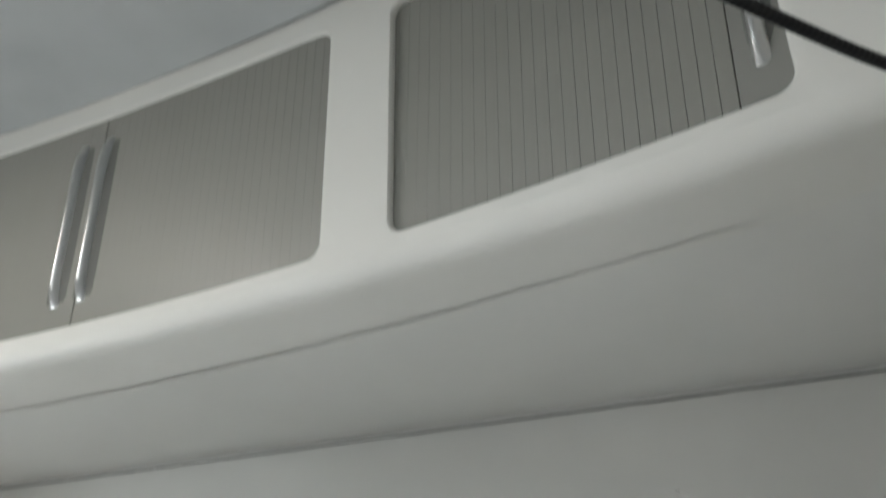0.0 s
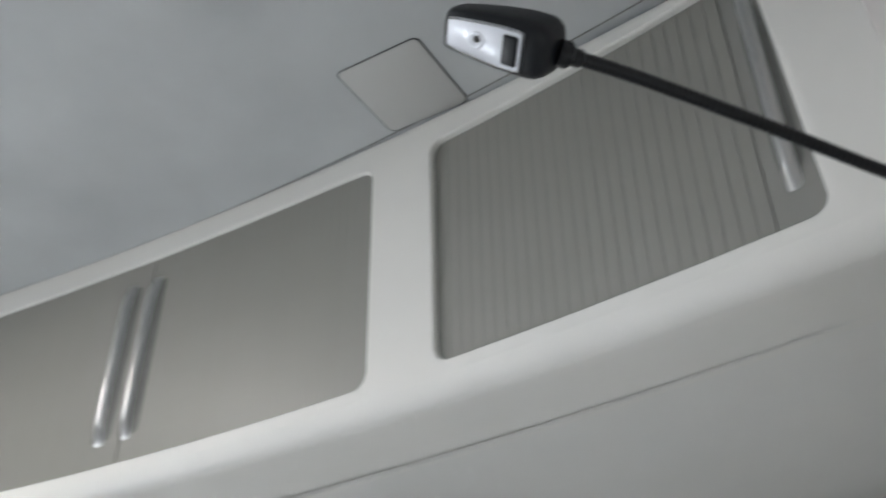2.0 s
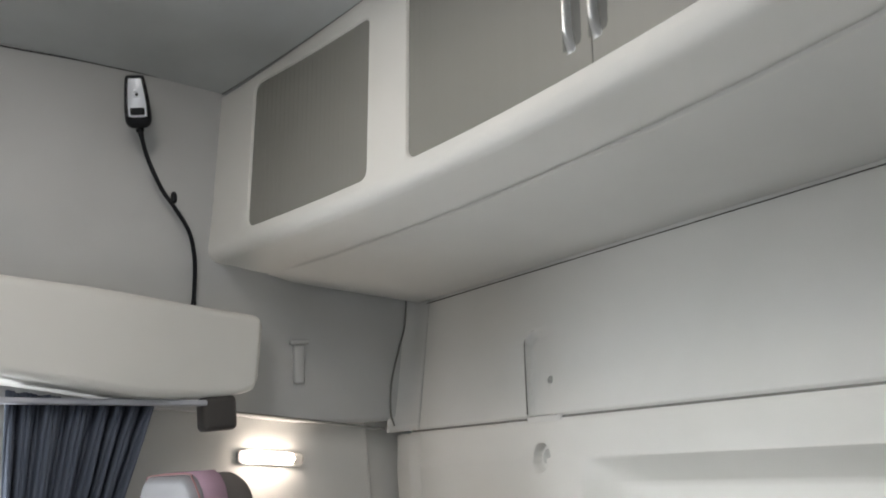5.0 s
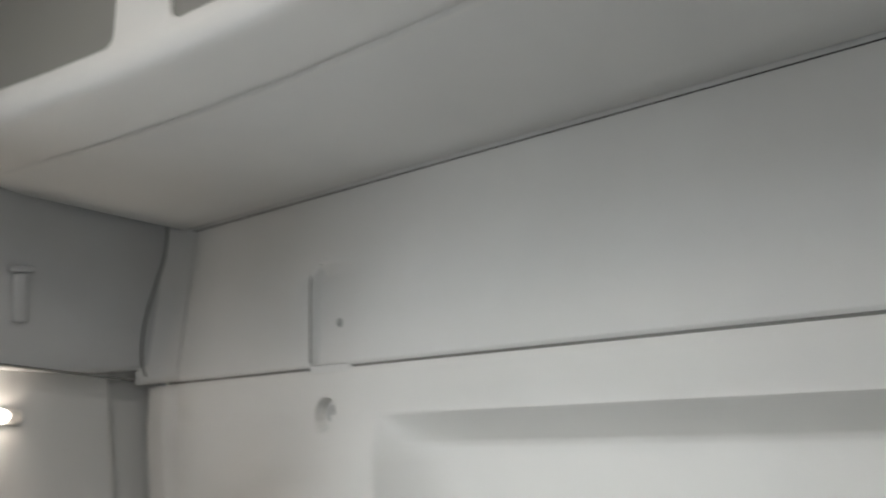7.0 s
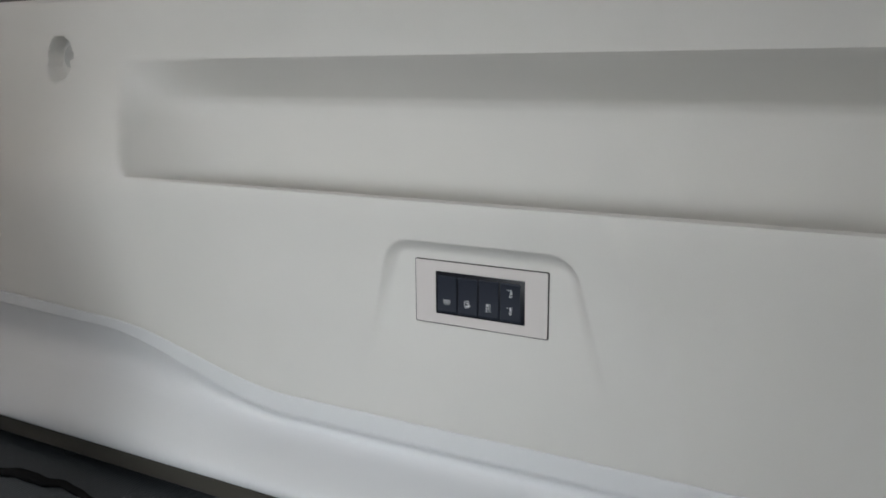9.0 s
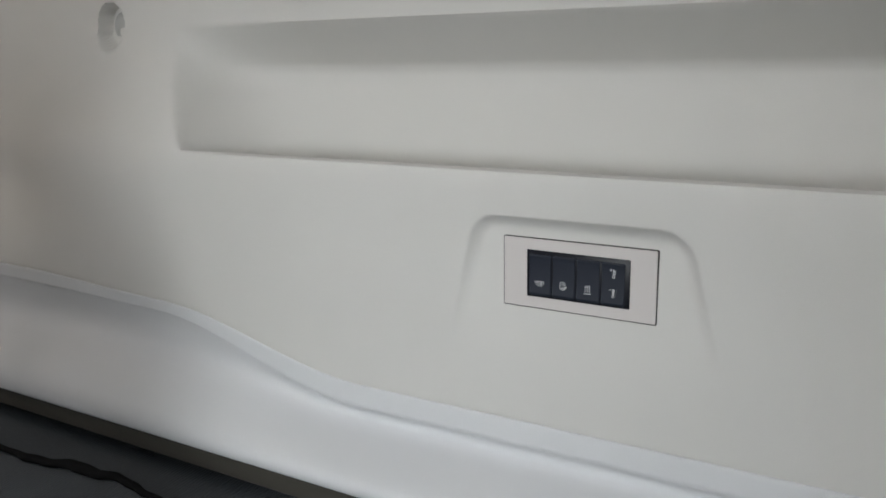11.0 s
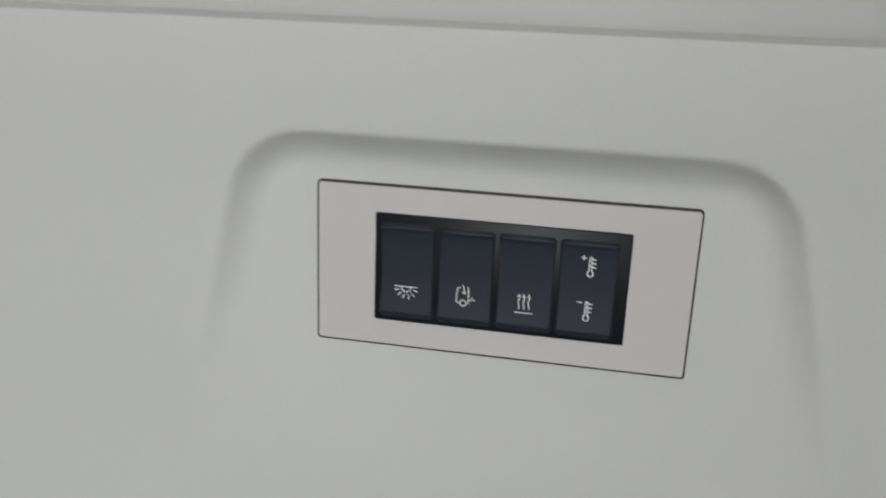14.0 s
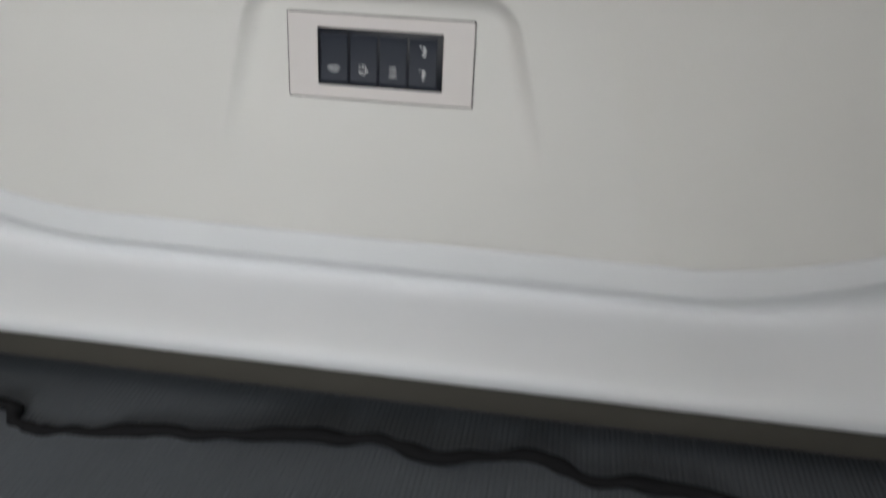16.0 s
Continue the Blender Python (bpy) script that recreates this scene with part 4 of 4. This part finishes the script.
def reading_lamp(neck, tip, face, clip, label, size=1.0):
    base = Vector(neck[0])
    lamp = holder("reading_lamp", Matrix.Translation(base))
    inv = lamp.matrix_world.inverted()
    tagged(lamp, label, "lamp", "gooseneck reading lamps")
    path = spline(neck, 1100)

    def radius(u):
        r = 0.0045 + 0.00013 * math.sin(u * 2 * math.pi * 150)
        return r + 0.0022 * step(0.05, 0.0, u) + 0.0012 * step(0.945, 0.950, u) + 0.0026 * step(0.968, 0.974, u)

    part("neck", tube(path, radius, 14), M_RUBBER, lamp, "ribbed black flexible neck", m=inv)
    start = Vector(neck[-1])
    m = Matrix.Translation(start) @ frame_on(Vector(tip) - start, face)
    m = m @ Matrix.Scale(size, 4) @ Matrix.Translation((0, 0, 0.018))
    head = part("head", head_shell(), M_HOUSING, lamp, "matt black plastic lamp head", m=inv @ m)
    half = ((0.0085, 0.0150), (0.0112, 0.0157), (0.0120, 0.0180), (0.0120, 0.030), (0.0110, 0.044), (0.0096, 0.058), (0.0084, 0.0655), (0.0074, 0.0666))
    outline = [(x, y) for x, y in half] + [(-x, y) for x, y in half[::-1]]
    part("reflector", slab(outline, -0.003, 0.0006, 0.0003), M_REFLECT, head, "pale reflector plate")
    part("led", lathe(((0.0056, 0.0004), (0.0054, 0.0012), (0.0044, 0.0020), (0.0036, 0.0014), (0.0030, 0.0008)), 24), M_REFLECT, head, m=Matrix.Translation((0, 0.0460, 0)))
    part("led", lathe(((0.0022, 0.0006), (0.0020, 0.0020), (0.0012, 0.0026), (0.0005, 0.0028)), 16), M_BRACKET, head, m=Matrix.Translation((0.0010, 0.0450, 0)))
    part("switch", block(-0.0092, 0.0092, 0.0172, 0.0272, 0.0, 0.0026, 0.0014, 3), M_HOUSING, head, "black rocker button")
    rim = [Vector((x * 1.05, (y - 0.042) * 1.03 + 0.042, 0.0009)) for x, y in outline]
    part("rim", tube(rim + rim[:1], 0.0008, 8, False), M_CLEAR, head, "clear plastic lens edge")
    if clip:
        i = int(len(path) * clip)
        part("clip", lathe(((0.0035, -0.012), (0.006, -0.008), (0.0068, 0.0), (0.006, 0.008), (0.0035, 0.012)), 14), M_RUBBER, lamp, m=inv @ Matrix.Translation(path[i] + Vector((0.010, 0.006, 0.004))))
    return lamp


reading_lamp([(-1.085, -0.500, 1.622), (-1.062, -0.503, 1.680), (-1.042, -0.510, 1.725), (-1.019, -0.528, 1.770), (-1.011, -0.561, 1.819), (-1.004, -0.589, 1.855), (-0.991, -0.620, 1.915), (-0.974, -0.640, 1.970)], (-0.946, -0.655, 2.056), (1.0, -0.35, -0.35), 0.62, "black gooseneck reading lamp rising from the side bin", 1.48)
reading_lamp([(1.085, -0.500, 1.618), (1.080, -0.525, 1.650), (1.058, -0.566, 1.668), (1.026, -0.602, 1.680), (0.966, -0.661, 1.697), (0.902, -0.725, 1.720), (0.843, -0.786, 1.738), (0.806, -0.828, 1.743)], (0.741, -0.842, 1.792), (0.10, -0.45, -0.90), 0, "black gooseneck reading lamp bent out over the bunk")


# ---- lit lamps ----
def ceiling_lamp():
    m = Matrix.Translation((-0.325, -0.925, ceiling_z(-0.325, -0.925) - 0.004)) @ Matrix.Rotation(math.atan(-0.1), 4, "X") @ Matrix.Rotation(math.pi, 4, "X")
    lamp = part("ceiling_lamp", slab(plate_outline(0.050, 0.20, 0.012), -0.012, 0.005, 0.004, 3), M_CEIL, m=m)
    tagged(lamp, "lit warm white strip lamp in the headliner", "lamp")
    part("diffuser", slab(plate_outline(0.032, 0.178, 0.008), 0.002, 0.014, 0.006, 4), M_LAMP, lamp, "glowing diffuser", m=Matrix.Translation((0.003, 0.0, 0)))
    part("end_strip", slab(plate_outline(0.026, 0.16, 0.004), 0.0, 0.010, 0.002, 2), M_RAIL, lamp, "pale plastic end strip", m=Matrix.Translation((0.008, 0.175, 0)))


ceiling_lamp()


def entry_lamp():
    m = Matrix.Translation((-1.205, -0.285, 1.283)) @ Matrix.Rotation(radians(-8), 4, "X") @ Matrix.Rotation(radians(90), 4, "Y")
    lamp = part("entry_lamp", slab(plate_outline(0.032, 0.165, 0.010), -0.006, 0.005, 0.003, 3), M_BEIGE, m=m)
    tagged(lamp, "lit entry lamp on the side wall below the bin", "lamp")
    for v, w, h in ((-0.040, 0.028, 0.058), (0.022, 0.025, 0.060)):
        part("led_cell", slab(plate_outline(w, h, 0.011), 0.002, 0.024, 0.009, 4), M_LAMP2, lamp, "glowing lamp cell", m=Matrix.Translation((0, v, 0)))
    part("end_lens", slab(plate_outline(0.022, 0.018, 0.004), 0.002, 0.018, 0.004, 3), M_CLEAR, lamp, "clear plastic lens end", m=Matrix.Translation((0, 0.065, 0)))


entry_lamp()


def coat_hook():
    m = Matrix.Translation((-1.152, -0.224, 1.50)) @ Matrix.Rotation(radians(6), 4, "Y")
    hook = part("coat_hook", block(-0.006, 0.008, -0.014, 0.014, -0.052, 0.040, 0.005, 3), M_SIDE, m=m)
    tagged(hook, "small cream plastic coat hook on the side wall", "hook")
    part("cap", block(-0.008, 0.012, -0.024, 0.024, 0.040, 0.052, 0.004, 2), M_SIDE, hook, m=Matrix.Identity(4))


coat_hook()


# ---- curtain and rail at the left door ----
def curtain():
    rail = part("curtain_rail", block(-1.075, -1.050, -1.95, -0.49, 1.395, 1.407, 0.003), M_RAIL)
    tagged(rail, "pale plastic curtain rail under the side bin", "rail")
    # the rail follows the underside of the bin
    for v in rail.data.vertices:
        v.co.z += 0.010 + chain(((-2.0, 0.11), (-0.94, 0.056), (-0.72, 0.022), (-0.60, 0.003), (-0.49, 0.0)), v.co.y)
    br = part("rail_bracket", block(-1.10, -1.05, -0.50, -0.425, 1.352, 1.425, 0.012, 3), M_BRACKET)
    tagged(br, "dark brown plastic bracket at the curtain rail end", "bracket")

    def at(s, v):
        """Pleats hooked along the rail, falling forward as they drop."""
        y = -0.865 + 0.275 * s - (0.03 + 0.34 * s) * v * 0.8
        ph = s * 44 + 2.0 * math.sin(s * 8.0) + 1.6 * v * math.sin(s * 17)
        fold = 0.026 * math.sin(ph) * (0.55 + 0.6 * v) + 0.009 * math.sin(s * 171 + 1.3 + 4 * v) + 0.010 * noise.noise((s * 22, v * 3, 0))
        fold += 0.010 * math.sin(ph * 2 + 0.8) * step(0.12, 0.0, v)
        z = 1.414 + chain(((-0.94, 0.060), (-0.72, 0.018), (-0.49, 0.0)), y) - v * 0.80
        return (-1.095 + fold, y, z)

    c = part("curtain", sheet([i / 260 for i in range(261)], [i / 20 for i in range(21)], at), M_CURTAIN)
    mod = c.modifiers.new("thickness", "SOLIDIFY")
    mod.thickness = 0.003
    tagged(c, "dark blue-grey pleated cab curtain drawn to the pillar", "curtain")


curtain()


# ---- driver's seat, seen past the curtain ----
def seat():
    """Upper backrest: pale front panel, mauve side band, dark rounded back."""
    s = holder("driver_seat", Matrix.Translation((-0.60, -0.68, 0.36)))
    tagged(s, "driver seat back with pale front panel and mauve band", "seat")

    def outline(grow):
        pts = [(-0.31, 0.0), (-0.30, 0.68), (-0.255, 0.79), (-0.155, 0.872)]
        pts += [(-0.100 + 0.055 * math.cos(a), 0.866 + 0.055 * math.sin(a)) for a in [radians(q) for q in (150, 125, 100)]]
        pts += [(0.045 + 0.055 * math.cos(a), 0.866 + 0.055 * math.sin(a)) for a in [radians(q) for q in (85, 60, 35, 10)]]
        pts += [(0.102, 0.77), (0.118, 0.70), (0.18, 0.60), (0.205, 0.52), (0.21, 0.0)]
        return [(x + grow * (1 if x > -0.05 else -1), y + (grow if y > 0.8 else 0)) for x, y in pts]

    def layer(grow, y0, y1, bevel, back=False):
        pts = outline(grow)
        if back:
            bm = slab([(x, -y) for x, y in pts], y0, y1, bevel, 5)
            turn = Matrix.Rotation(radians(-90), 4, "X")
        else:
            bm = slab(pts, y0, y1, bevel, 5)
            turn = Matrix.Rotation(radians(90), 4, "X")
        bmesh.ops.transform(bm, verts=bm.verts, matrix=turn)
        return bm

    part("backrest", layer(-0.002, -0.01, 0.052, 0.035, True), M_SEATDARK, s, "dark fabric seat back")
    part("bolster", layer(0.003, 0.000, 0.034, 0.008), M_MAUVE, s, "mauve fabric band")
    shell = part("front_panel", layer(0.0, 0.03, 0.050, 0.012), M_SEATWHITE, s, "pale front panel")
    slot = [(-0.048 * c - 0.052, 0.795 + 0.050 * d) for c, d in [(math.cos(radians(q)), math.sin(radians(q))) for q in (180, 160, 135, 110, 90, 70, 45, 20, 0)]]
    bm = slab([(slot[0][0], 0.2), *slot, (slot[-1][0], 0.2)], 0.045, 0.0525, 0.001, 2)
    bmesh.ops.transform(bm, verts=bm.verts, matrix=Matrix.Rotation(radians(90), 4, "X"))
    part("belt_slot", bm, M_LILAC, shell, "lilac slot in the seat panel")
    edge = [Vector((x, -0.041, y)) for x, y in outline(0.001)[1:-1]]
    part("piping", tube(spline(edge, 80), 0.0011, 8), M_PIPE, shell, "thin red piping")


seat()


# ---- bunk ----
def mattress():
    def at(x, v):
        y = -0.78 + 0.85 * v
        z = 0.672 + 0.004 * math.sin(x * 9 + 1) * math.sin(v * 5) + 0.003 * noise.noise((x * 6, y * 6, 0))
        z -= 0.05 * step(0.05, 0, v) + 0.02 * step(0.97, 1, v)
        return (x, y, z)
    b = part("mattress", sheet(spaced((-1.0, 1.0, 0.02)), spaced((0, 0.1, 0.0125), (0.1, 0.95, 0.02), (0.95, 1, 0.01)), at, lambda x, y, z: (x, y, 0.52)), M_MATTRESS)
    tagged(creased(b, 60), "dark grey ribbed fabric bunk mattress with black piping", "mattress")
    seen = ((-0.98, -0.085), (-0.80, -0.100), (-0.62, -0.078), (-0.45, -0.092), (-0.334, -0.080), (-0.312, -0.100), (-0.280, -0.107), (-0.225, -0.094), (-0.108, -0.079), (-0.006, -0.062), (0.058, -0.077), (0.148, -0.056), (0.201, -0.078), (0.287, -0.078), (0.36, -0.095), (0.48, -0.080), (0.62, -0.098), (0.80, -0.080), (0.98, -0.09))
    line = [(x, y, 0.6765 + 0.003 * math.sin(x * 31)) for x, y in seen]
    path = [q + Vector((0, 0.0022 * math.sin(q.x * 61) + 0.001 * math.sin(q.x * 143 + 1), 0.001 * math.sin(q.x * 90))) for q in spline(line, 600)]
    part("piping", tube(path, lambda u: 0.0060 + 0.0013 * math.sin(u * 83) + 0.0006 * math.sin(u * 211), 8), M_PIPING, b, "wavy black piping")
    base = part("bunk_base", block(-1.02, 1.02, -0.80, 0.09, 0.36, 0.52, 0.01), M_BRACKET)
    tagged(base, "dark bunk base under the mattress", "bed base")


mattress()

# ---- closing the cab: floor, front, engine bulkhead ----
# out of view; added pale as a reflector for underside and ceiling
fl = part("floor", block(-1.36, 1.36, -2.5, 0.26, -0.08, 0.0, 0), M_FLOOR)
tagged(fl, "unseen cab floor kept pale to bounce light upwards", "floor", kind="structure")
bx = part("bunk_box", block(-1.15, 1.15, -0.74, 0.09, 0.0, 0.355, 0.01), M_WALL)
tagged(bx, "grey storage box below the bunk", "box", kind="structure")
for x0, x1, z0, z1 in ((-1.36, 1.36, 0.0, 1.0), (-1.36, 1.36, 1.9, 2.5), (-1.36, -1.05, 1.0, 1.9), (1.05, 1.36, 1.0, 1.9)):
    q = part("wall_front", block(x0, x1, -2.42, -2.30, z0, z1, 0), M_WALL)
    tagged(q, "grey cab front around the windscreen", "wall", kind="structure")
ws = part("window_front", block(-1.05, 1.05, -2.37, -2.362, 1.0, 1.9, 0), M_GLASS)
ws.visible_shadow = False
tagged(ws, "clear cab windscreen", "window", kind="structure")
gd = part("ground", block(-60, 60, -60, 60, -1.4, -1.3, 0), M_YARD)
tagged(gd, "grey yard ground outside the cab", "ground", kind="structure")
